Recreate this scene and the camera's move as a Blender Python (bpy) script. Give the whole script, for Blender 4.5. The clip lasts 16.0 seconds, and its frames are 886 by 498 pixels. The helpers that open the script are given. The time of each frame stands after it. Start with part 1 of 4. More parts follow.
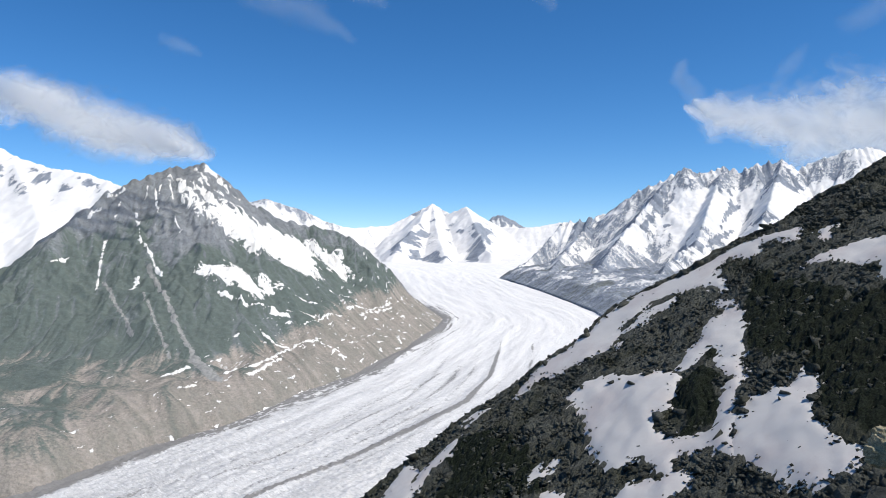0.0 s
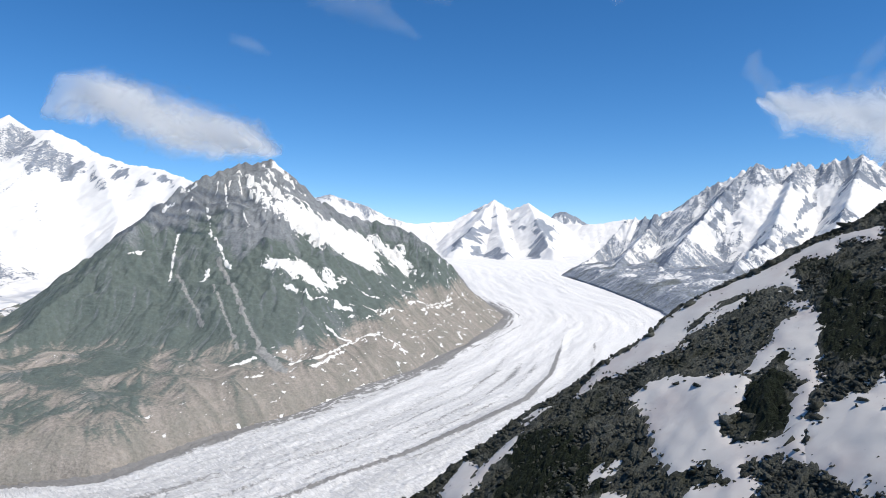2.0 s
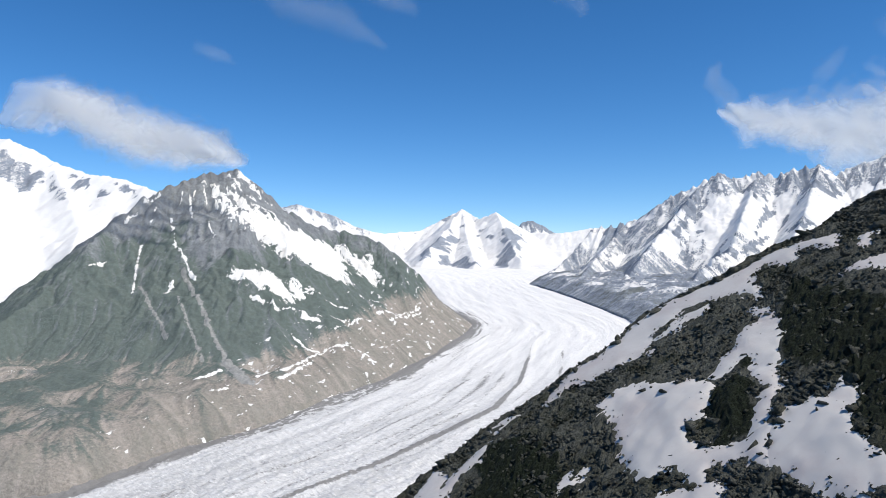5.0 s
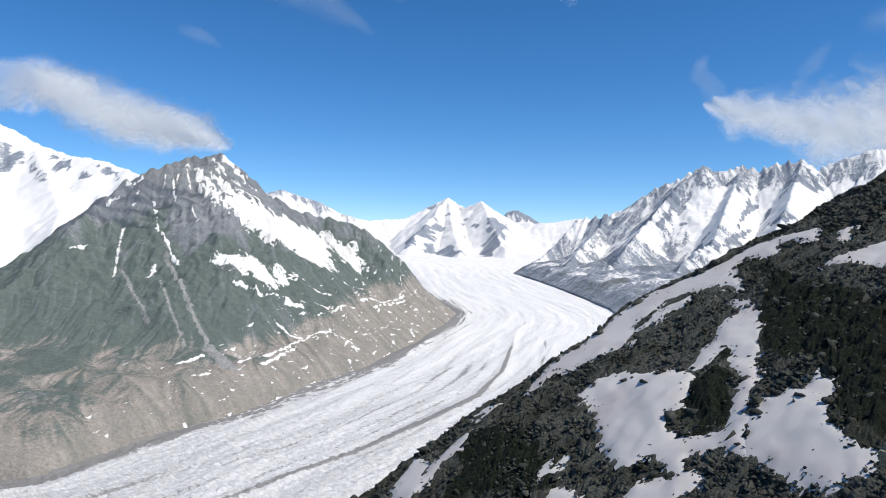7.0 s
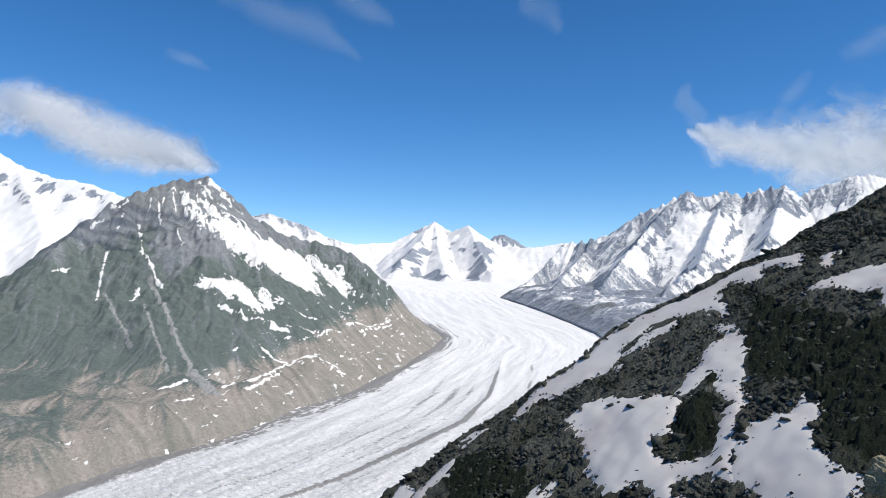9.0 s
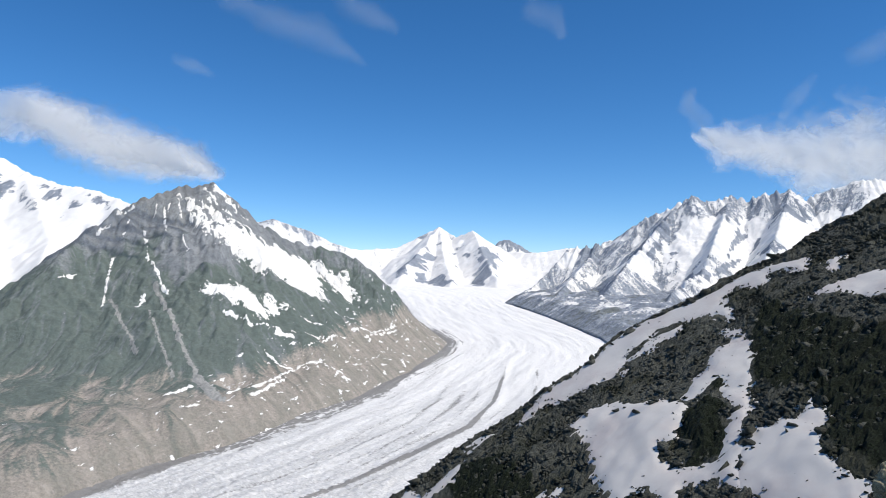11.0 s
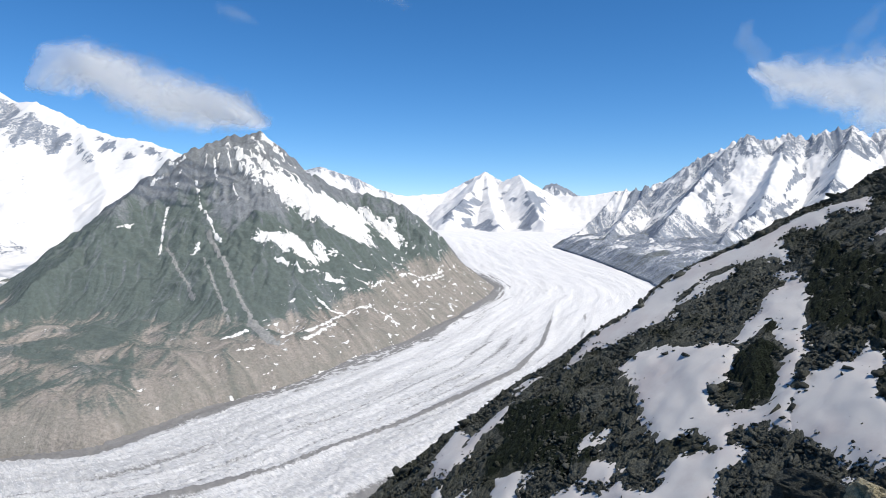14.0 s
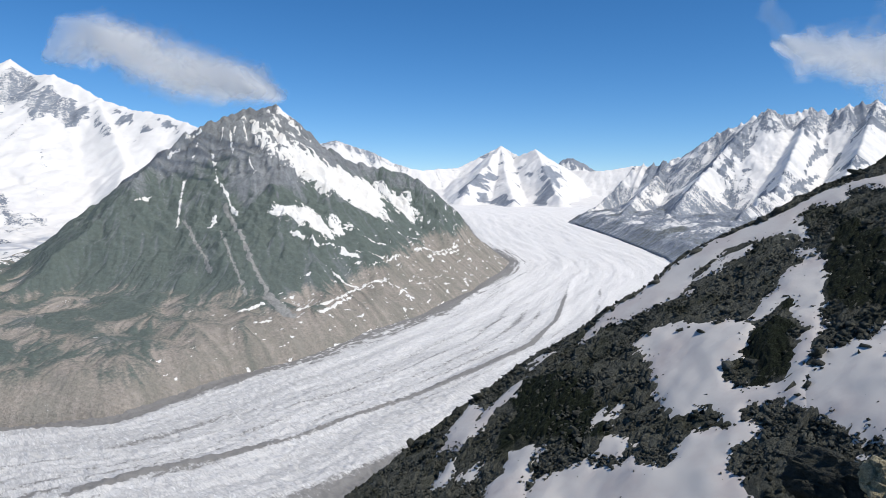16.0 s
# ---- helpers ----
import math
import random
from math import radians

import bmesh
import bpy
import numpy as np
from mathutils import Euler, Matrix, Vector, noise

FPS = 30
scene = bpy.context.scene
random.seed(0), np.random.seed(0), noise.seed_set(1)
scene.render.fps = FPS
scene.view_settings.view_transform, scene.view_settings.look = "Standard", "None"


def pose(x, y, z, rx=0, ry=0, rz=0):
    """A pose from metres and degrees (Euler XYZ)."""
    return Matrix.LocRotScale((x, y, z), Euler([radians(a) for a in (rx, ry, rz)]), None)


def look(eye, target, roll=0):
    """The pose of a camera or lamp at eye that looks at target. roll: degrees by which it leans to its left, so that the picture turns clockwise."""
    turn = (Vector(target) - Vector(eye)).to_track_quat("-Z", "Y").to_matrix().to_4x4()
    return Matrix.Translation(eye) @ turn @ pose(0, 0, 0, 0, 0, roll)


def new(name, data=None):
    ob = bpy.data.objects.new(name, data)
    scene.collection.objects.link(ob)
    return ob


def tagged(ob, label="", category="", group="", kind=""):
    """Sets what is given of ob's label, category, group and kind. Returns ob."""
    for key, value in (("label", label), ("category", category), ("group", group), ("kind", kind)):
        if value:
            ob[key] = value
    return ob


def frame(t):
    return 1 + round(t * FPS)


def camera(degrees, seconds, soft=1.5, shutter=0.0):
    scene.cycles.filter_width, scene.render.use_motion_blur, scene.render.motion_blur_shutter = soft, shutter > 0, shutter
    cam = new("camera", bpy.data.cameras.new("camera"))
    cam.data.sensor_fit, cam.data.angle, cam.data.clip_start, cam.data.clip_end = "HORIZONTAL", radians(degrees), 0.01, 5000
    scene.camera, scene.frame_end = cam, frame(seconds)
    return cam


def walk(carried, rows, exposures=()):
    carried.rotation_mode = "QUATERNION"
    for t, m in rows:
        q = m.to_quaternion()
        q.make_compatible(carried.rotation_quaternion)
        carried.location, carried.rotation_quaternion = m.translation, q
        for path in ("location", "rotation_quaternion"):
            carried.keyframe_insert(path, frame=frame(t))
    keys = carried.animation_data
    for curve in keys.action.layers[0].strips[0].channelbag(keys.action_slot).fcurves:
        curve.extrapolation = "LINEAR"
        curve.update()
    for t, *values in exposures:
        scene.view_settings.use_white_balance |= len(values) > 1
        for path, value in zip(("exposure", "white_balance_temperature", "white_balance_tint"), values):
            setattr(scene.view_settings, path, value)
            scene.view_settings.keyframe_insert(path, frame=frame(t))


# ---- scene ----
cam = camera(65.0, 16.0, soft=0.5)
# seconds, yaw, pitch, roll: the visitor stands at the rail and turns
ROWS = [
    (0.0, 0.000, 0.550, 0.000),
    (0.5, 0.355, 1.412, -0.068),
    (1.0, 1.394, 1.578, 0.014),
    (1.5, 2.539, 0.633, -0.445),
    (2.0, 5.051, 0.202, -0.583),
    (2.5, 3.843, 0.138, -0.876),
    (3.0, 3.252, 0.231, -0.658),
    (3.5, 2.621, 0.238, -0.521),
    (4.0, 2.593, 1.026, -0.346),
    (6.5, 2.038, 0.574, -0.268),
    (7.0, 1.186, 0.048, -1.110),
    (7.5, 0.366, 1.148, -1.068),
    (8.0, 0.139, 1.446, -1.156),
    (8.5, 0.140, 1.764, -1.127),
    (9.0, 0.085, 2.051, -1.241),
    (11.5, 0.751, 2.488, -0.861),
    (12.0, 0.934, 2.252, -0.205),
    (12.5, 0.992, 1.423, 0.335),
    (13.0, 2.364, 0.392, 0.221),
    (13.5, 4.327, -0.697, -0.361),
    (14.0, 4.311, -2.082, -0.363),
    (14.5, 6.487, -2.142, -0.986),
    (15.0, 6.663, -3.306, -0.810),
    (15.5, 5.357, -3.406, -1.074),
    (16.0, 5.571, -4.183, -0.656),
]
walk(cam, [(t, pose(0, 0, 0, 90 + pitch, roll, yaw)) for t, yaw, pitch, roll in ROWS],
     [(0.0, -0.04), (13.5, -0.04), (14.5, -0.08), (16.0, -0.24)])

# ---- sky, sun ----
SUN_FROM = Vector((0.52, -0.27, 0.81)).normalized()
world = bpy.data.worlds.new("sky")
scene.world = world
world.use_nodes = True
wn = world.node_tree.nodes
sky = wn.new("ShaderNodeTexSky")
sky.sky_type, sky.sun_disc = "NISHITA", False
sky.sun_elevation = math.asin(SUN_FROM.z)
sky.sun_rotation = math.atan2(SUN_FROM.x, SUN_FROM.y)
sky.altitude, sky.air_density, sky.dust_density, sky.ozone_density = 3500, 1.0, 0.1, 4.0
deep = wn.new("ShaderNodeHueSaturation")
deep.inputs["Saturation"].default_value = 1.25
world.node_tree.links.new(sky.outputs[0], deep.inputs["Color"])
world.node_tree.links.new(deep.outputs[0], wn["Background"].inputs[0])
wn["Background"].inputs[1].default_value = 0.15
lamp = bpy.data.lights.new("sun", "SUN")
lamp.energy, lamp.angle, lamp.color = 5.0, radians(0.5), (1.0, 0.935, 0.84)
sun = new("sun", lamp)
sun.matrix_world = look(SUN_FROM * 100, (0, 0, 0))


# ---- materials ----
class Nodes:
    """A material's node tree, written short."""
    def __init__(self, name):
        self.mat = bpy.data.materials.new(name)
        self.mat.use_nodes = True
        self.tree = self.mat.node_tree
        self.bsdf = self.tree.nodes["Principled BSDF"]
        self.co = self.tree.nodes.new("ShaderNodeTexCoord").outputs["Object"]

    def put(self, socket, value):
        if isinstance(value, bpy.types.NodeSocket):
            self.tree.links.new(value, socket)
        else:
            socket.default_value = value

    def node(self, kind, **values):
        n = self.tree.nodes.new(kind)
        for key, value in values.items():
            self.put(n.inputs[key.replace("_", " ")], value)
        return n

    def noise(self, scale, detail=6.0, rough=0.6, co=None, warp=0.0):
        n = self.node("ShaderNodeTexNoise", Vector=co or self.co, Scale=scale, Detail=detail, Roughness=rough, Distortion=warp)
        return n.outputs[0]

    def math(self, op, a, b=0.0, clamp=False):
        n = self.tree.nodes.new("ShaderNodeMath")
        n.operation, n.use_clamp = op, clamp
        self.put(n.inputs[0], a), self.put(n.inputs[1], b)
        return n.outputs[0]

    def ramp(self, a, b, x):
        n = self.tree.nodes.new("ShaderNodeMapRange")
        n.interpolation_type = "SMOOTHSTEP"
        self.put(n.inputs[0], x), self.put(n.inputs[1], a), self.put(n.inputs[2], b)
        return n.outputs[0]

    def mix(self, fac, a, b):
        n = self.tree.nodes.new("ShaderNodeMix")
        n.data_type = "RGBA"
        self.put(n.inputs[0], fac)
        for socket, c in ((n.inputs[6], a), (n.inputs[7], b)):
            self.put(socket, c if isinstance(c, bpy.types.NodeSocket) else (*c, 1))
        return n.outputs[2]

    def attr(self, name):
        n = self.tree.nodes.new("ShaderNodeAttribute")
        n.attribute_name = name
        return n.outputs["Fac"]

    def stretch(self, sx, sy, sz, co=None):
        n = self.tree.nodes.new("ShaderNodeMapping")
        self.put(n.inputs[0], co or self.co)
        n.inputs["Scale"].default_value = (sx, sy, sz)
        return n.outputs[0]

    def done(self, colour, rough=0.9, height=None, depth=1.0, strength=0.6):
        self.put(self.bsdf.inputs["Base Color"], colour)
        self.put(self.bsdf.inputs["Roughness"], rough)
        self.bsdf.inputs["Specular IOR Level"].default_value = 0.2
        if height is not None:
            b = self.node("ShaderNodeBump", Strength=strength, Distance=depth, Height=height)
            self.put(self.bsdf.inputs["Normal"], b.outputs[0])
        return self.mat


def mountain_material(name, rock_dark, rock_light, turf, snow, unit, fray=0.9):
    """Bare rock with strata and stains, turf and scree by attribute, and old snow. unit: metres of the coarse grain."""
    n = Nodes(name)
    centred = lambda x, k: n.math("MULTIPLY", n.math("SUBTRACT", x, 0.5), k)
    coarse, fine = n.noise(1 / unit, 8, 0.65), n.noise(6 / unit, 8, 0.7)
    run = n.attr("streak")
    strata = n.noise(1.5 / unit, 6, 0.6, n.stretch(1, 1, 0.45), 1.0)
    bed = n.math("ADD", n.math("ADD", n.math("MULTIPLY", coarse, 0.5), n.math("MULTIPLY", strata, 0.5)), n.math("MULTIPLY", run, 0.13))
    rock = n.mix(n.ramp(0.33, 0.68, bed), rock_dark, rock_light)
    rock = n.mix(n.math("MULTIPLY", n.ramp(0.45, 0.72, fine), 0.55), rock, [c * 0.5 for c in rock_dark])
    rock = n.mix(n.math("MULTIPLY", n.ramp(0.5, 0.72, n.noise(16 / unit, 6, 0.7)), 0.30), rock, [c * 1.25 for c in rock_light])
    green = n.mix(n.ramp(0.35, 0.65, n.noise(2.5 / unit, 8, 0.7)), turf, [c * 0.72 + 0.012 for c in turf])
    green = n.mix(n.math("MULTIPLY", n.ramp(0.05, 0.75, run), 0.55), green, [c * 1.15 + 0.02 for c in rock_dark])
    green = n.mix(n.math("MULTIPLY", n.ramp(0.55, 0.8, n.noise(9 / unit, 7, 0.7)), 0.6), green, [c * 1.5 + 0.03 for c in rock_dark])
    veg = n.math("ADD", n.attr("veg"), n.math("ADD", centred(n.math("MULTIPLY", n.math("ADD", coarse, fine), 0.5), 1.1), n.math("MULTIPLY", run, -0.28)))
    rock = n.mix(n.ramp(0.30, 0.70, veg), rock, green)
    grit = n.mix(n.ramp(0.35, 0.65, fine), (0.25, 0.228, 0.20), (0.37, 0.335, 0.292))
    grit = n.mix(n.math("MULTIPLY", n.ramp(-0.1, 0.8, run), 0.7), grit, (0.45, 0.40, 0.35))
    grit = n.mix(n.math("MULTIPLY", n.ramp(0.0, -0.8, run), 0.55), grit, (0.175, 0.175, 0.15))
    grit = n.mix(n.math("MULTIPLY", n.ramp(0.42, 0.62, n.noise(0.45 / unit, 7, 0.65, None, 0.8)), 0.45), grit, (0.20, 0.205, 0.175))
    grit = n.mix(n.math("MULTIPLY", n.ramp(0.5, 0.7, n.noise(14 / unit, 6, 0.7)), 0.45), grit, (0.13, 0.125, 0.11))
    loose = n.math("ADD", n.attr("scree"), n.math("ADD", centred(fine, 0.6), n.math("MULTIPLY", run, 0.30)))
    rock = n.mix(n.ramp(0.30, 0.70, loose), rock, grit)
    white = n.mix(n.ramp(0.4, 0.7, n.noise(0.8 / unit, 5)), snow, [c * 0.93 for c in snow])
    white = n.mix(n.math("MULTIPLY", n.ramp(0.1, 0.9, run), 0.30), white, [c * 0.86 for c in snow])
    cover = n.math("ADD", n.attr("snow"), n.math("ADD", centred(fine, fray), n.math("ADD", centred(strata, 0.4), n.math("MULTIPLY", run, 0.34))))
    cover = n.ramp(0.46, 0.54, cover)
    relief = n.math("MULTIPLY", n.math("ADD", fine, coarse), n.math("SUBTRACT", 1.0, n.math("MULTIPLY", cover, 0.85)))
    return n.done(n.mix(cover, rock, white), n.math("SUBTRACT", 0.95, n.math("MULTIPLY", cover, 0.35)), relief, unit * 0.3, 0.6)


def near_rock_material():
    n = Nodes("dark_gneiss")
    a, b = n.noise(0.5, 8, 0.7), n.noise(4.0, 8, 0.7)
    info = n.tree.nodes.new("ShaderNodeNewGeometry").outputs["Random Per Island"]
    tone = n.mix(n.ramp(0.3, 0.7, a), (0.027, 0.029, 0.024), (0.088, 0.092, 0.077))
    tone = n.mix(n.math("MULTIPLY", n.math("POWER", info, 2.2), 0.60), tone, (0.165, 0.168, 0.142))
    tone = n.mix(n.math("MULTIPLY", n.ramp(0.48, 0.64, n.noise(0.11, 6, 0.65)), 0.7), tone, (0.030, 0.033, 0.019))
    # turf and moss near black: the shade among tussocks is in the colour
    tone = n.mix(n.ramp(0.3, 0.7, n.math("ADD", n.attr("shaded_moss"), n.math("MULTIPLY", n.math("SUBTRACT", a, 0.5), 1.2))), tone, n.mix(n.ramp(0.4, 0.65, b), (0.005, 0.008, 0.004), (0.013, 0.020, 0.009)))
    tone = n.mix(n.math("MULTIPLY", n.ramp(0.58, 0.70, b), n.math("SUBTRACT", 0.5, n.math("MULTIPLY", n.attr("shaded_moss"), 0.45))), tone, (0.13, 0.132, 0.108))
    return n.done(tone, 0.88, n.math("ADD", b, n.math("MULTIPLY", a, 2.0)), 0.35, 0.9)


def near_snow_material():
    n = Nodes("old_summer_snow")
    a, b = n.noise(0.12, 5, 0.6), n.noise(1.4, 8, 0.7)
    tone = n.mix(n.ramp(0.42, 0.7, a), (0.53, 0.512, 0.487), (0.48, 0.44, 0.42))
    tone = n.mix(n.math("MULTIPLY", n.ramp(0.60, 0.78, b), 0.35), tone, (0.40, 0.37, 0.35))
    return n.done(tone, 0.65, n.math("ADD", b, n.math("MULTIPLY", n.noise(7.0, 4), 0.5)), 0.10, 0.3)


def ice_material():
    n = Nodes("glacier_ice")
    flow = n.tree.nodes.new("ShaderNodeUVMap").outputs[0]
    bare = n.attr("bare")
    lanes = n.noise(1.0, 7, 0.65, n.stretch(0.003, 0.055, 1, flow), 0.5)
    cracks = n.noise(1.0, 8, 0.75, n.stretch(0.42, 0.12, 1, flow), 2.2)
    slits = n.noise(1.0, 5, 0.7, n.stretch(0.75, 0.14, 1, flow), 1.2)
    speck = n.noise(0.35, 8, 0.75)
    tone = n.mix(n.ramp(0.38, 0.66, lanes), (0.82, 0.81, 0.785), (0.78, 0.775, 0.75))
    ice = n.mix(n.ramp(0.36, 0.66, lanes), (0.70, 0.695, 0.675), (0.52, 0.52, 0.51))
    tone = n.mix(bare, tone, ice)
    tone = n.mix(n.math("MULTIPLY", n.ramp(0.46, 0.62, cracks), n.math("MULTIPLY", bare, 0.72)), tone, (0.33, 0.34, 0.35))
    tone = n.mix(n.math("MULTIPLY", n.ramp(0.54, 0.63, slits), n.math("MULTIPLY", bare, 0.8)), tone, (0.82, 0.82, 0.81))
    tone = n.mix(n.math("MULTIPLY", n.ramp(0.5, 0.66, n.noise(1.1, 6, 0.75)), n.math("MULTIPLY", bare, 0.5)), tone, (0.33, 0.335, 0.335))
    grime = n.math("SUBTRACT", n.math("ADD", speck, n.math("ADD", lanes, n.math("MULTIPLY", cracks, 0.5))), 1.25)
    dirt = n.math("ADD", n.attr("debris"), n.math("MULTIPLY", grime, 1.5))
    tone = n.mix(n.math("MULTIPLY", n.ramp(0.36, 0.7, dirt), 0.9), tone, (0.20, 0.195, 0.185))
    return n.done(tone, 0.7, n.math("ADD", cracks, speck), 1.5, 0.6)


def ground_material():
    n = Nodes("valley_ground")
    return n.done(n.mix(n.noise(0.02, 6), (0.20, 0.19, 0.165), (0.30, 0.28, 0.24)), 0.95, n.noise(0.1, 6), 2.0)


def cloud_material(name, amount, grainy, low, high):
    """Thin vapour: white and scattering, let through where the weave of its noise opens and towards the hem."""
    n = Nodes(name)
    hem = n.attr("body")
    puff = n.math("ADD", n.noise(grainy, 6, 0.58, n.stretch(1, 1, 1.4), 0.5), n.math("MULTIPLY", n.noise(grainy * 0.35, 3, 0.5), 0.7))
    a = n.math("ADD", n.math("MULTIPLY", hem, 2.1), n.math("MULTIPLY", n.math("SUBTRACT", puff, 0.84), 3.3))
    a = n.math("MULTIPLY", n.ramp(low, high, a), amount)
    diff = n.node("ShaderNodeBsdfDiffuse", Color=(0.93, 0.925, 0.91, 1))
    back = n.node("ShaderNodeBsdfTranslucent", Color=(0.93, 0.925, 0.91, 1))
    both = n.node("ShaderNodeMixShader", Fac=0.45)
    n.put(both.inputs[1], diff.outputs[0]), n.put(both.inputs[2], back.outputs[0])
    out = n.node("ShaderNodeMixShader", Fac=a)
    n.put(out.inputs[1], n.node("ShaderNodeBsdfTransparent").outputs[0]), n.put(out.inputs[2], both.outputs[0])
    n.put(n.tree.nodes["Material Output"].inputs[0], out.outputs[0])
    return n.mat


# far rock colours carry the distance haze as a bluish tint
ROCK_HAZED = mountain_material("haze_tinted_rock", (0.222, 0.252, 0.297), (0.365, 0.40, 0.448), (0.17, 0.187, 0.175), (0.775, 0.765, 0.74), 26, 0.95)
# turf and gneiss lean teal: some distance haze is mixed into their colours
ROCK_LEFT = mountain_material("hazed_turf_and_gneiss", (0.170, 0.184, 0.197), (0.275, 0.291, 0.300), (0.134, 0.166, 0.149), (0.82, 0.81, 0.78), 14, 1.8)


def firn_material():
    n = Nodes("old_firn")
    a, b = n.noise(0.05, 6, 0.6), n.noise(0.4, 8, 0.7)
    tone = n.mix(n.ramp(0.4, 0.7, a), (0.76, 0.75, 0.72), (0.68, 0.66, 0.615))
    return n.done(n.mix(n.math("MULTIPLY", n.ramp(0.58, 0.75, b), 0.4), tone, (0.42, 0.40, 0.37)), 0.7, b, 0.8, 0.4)


def scree_material():
    n = Nodes("pale_scree")
    b = n.noise(0.3, 8, 0.7)
    return n.done(n.mix(n.ramp(0.35, 0.65, b), (0.215, 0.22, 0.21), (0.315, 0.315, 0.30)), 0.95, b, 1.2, 0.6)


FIRN, SCREE = firn_material(), scree_material()
DARK_ROCK, SNOW, ICE, GROUND = near_rock_material(), near_snow_material(), ice_material(), ground_material()


# ---- terrain arithmetic: heights in metres, the viewpoint's eye at the origin of the plan ----
def lattice(ix, iy, seed):
    n = (ix.astype(np.int64) * 374761393 + iy.astype(np.int64) * 668265263 + seed * 974634533) & 0xFFFFFFFF
    n = ((n ^ (n >> 13)) * 1274126177) & 0xFFFFFFFF
    n = ((n ^ (n >> 16)) * 2246822519) & 0xFFFFFFFF
    return ((n ^ (n >> 15)) & 0xFFFFFF) / float(0xFFFFFF)


def grain(x, y, seed=0):
    """Smooth gradient noise, about -1 to 1."""
    x0, y0 = np.floor(x), np.floor(y)
    fx, fy = x - x0, y - y0
    u, v = fx * fx * fx * (fx * (fx * 6 - 15) + 10), fy * fy * fy * (fy * (fy * 6 - 15) + 10)
    out = 0.0
    for dx in (0, 1):
        for dy in (0, 1):
            a = lattice(x0 + dx, y0 + dy, seed) * 6.28318
            g = np.cos(a) * (fx - dx) + np.sin(a) * (fy - dy)
            out = out + g * (u if dx else 1 - u) * (v if dy else 1 - v)
    return out * 1.5


def fbm(x, y, octaves=5, seed=0, gain=0.5):
    out, a, s = 0.0, 1.0, 1.0
    for k in range(octaves):
        out = out + a * grain(x * s + 17.3 * k, y * s - 9.1 * k, seed + k)
        a, s = a * gain, s * 2.03
    return out


def ridged(x, y, octaves=4, seed=0):
    out, a, s = 0.0, 1.0, 1.0
    for k in range(octaves):
        out = out + a * (1 - 2 * np.abs(grain(x * s + 5.7 * k, y * s + 3.3 * k, seed + k)))
        a, s = a * 0.5, s * 2.1
    return out * 0.55


def plates(x, y, seed=0):
    """Blocky rubble: each cell a tilted plate. Gives its height and its edge distance."""
    x0, y0 = np.floor(x), np.floor(y)
    best, second, h = np.full(x.shape, 9.0), np.full(x.shape, 9.0), np.zeros(x.shape)
    for dx in (-1, 0, 1):
        for dy in (-1, 0, 1):
            cx, cy = x0 + dx, y0 + dy
            px, py = cx + lattice(cx, cy, seed), cy + lattice(cx, cy, seed + 1)
            d = np.hypot(x - px, y - py)
            tilt = (lattice(cx, cy, seed + 2) - 0.5) * (x - px) + (lattice(cx, cy, seed + 3) - 0.5) * (y - py)
            hh = lattice(cx, cy, seed + 4) + 1.3 * tilt
            near = d < best
            second = np.where(near, best, np.minimum(second, d))
            h = np.where(near, hh, h)
            best = np.where(near, d, best)
    return h, second - best


def step(a, b, x):
    t = np.clip((x - a) / (b - a), 0, 1)
    return t * t * (3 - 2 * t)


def to_line(X, Y, pts):
    """Distance to a polyline in plan and the length along it."""
    best, along, run = np.full(X.shape, 1e9), np.zeros(X.shape), 0.0
    for a, b in zip(pts[:-1], pts[1:]):
        dx, dy = b[0] - a[0], b[1] - a[1]
        n = math.hypot(dx, dy) + 1e-9
        t = np.clip(((X - a[0]) * dx + (Y - a[1]) * dy) / (n * n), 0, 1)
        d = np.hypot(X - a[0] - t * dx, Y - a[1] - t * dy)
        m = d < best
        best, along = np.where(m, d, best), np.where(m, run + t * n, along)
        run += n
    return best, along


def inside(X, Y, pts):
    """Signed distance to a closed outline in plan, positive within."""
    d, _ = to_line(X, Y, list(pts) + [pts[0]])
    odd = np.zeros(X.shape, bool)
    for a, b in zip(pts, list(pts[1:]) + [pts[0]]):
        cross = ((a[1] > Y) != (b[1] > Y)) & (X < (b[0] - a[0]) * (Y - a[1]) / (b[1] - a[1] + 1e-12) + a[0])
        odd ^= cross
    return np.where(odd, d, -d)


def ice_level(y):
    return np.interp(y, (0, 300, 500, 800, 1060, 1500, 2000, 2600, 3000, 3400, 3700, 5000), (-180, -175, -160, -128, -100, -72, -52, -38, -28, 10, 60, 200))


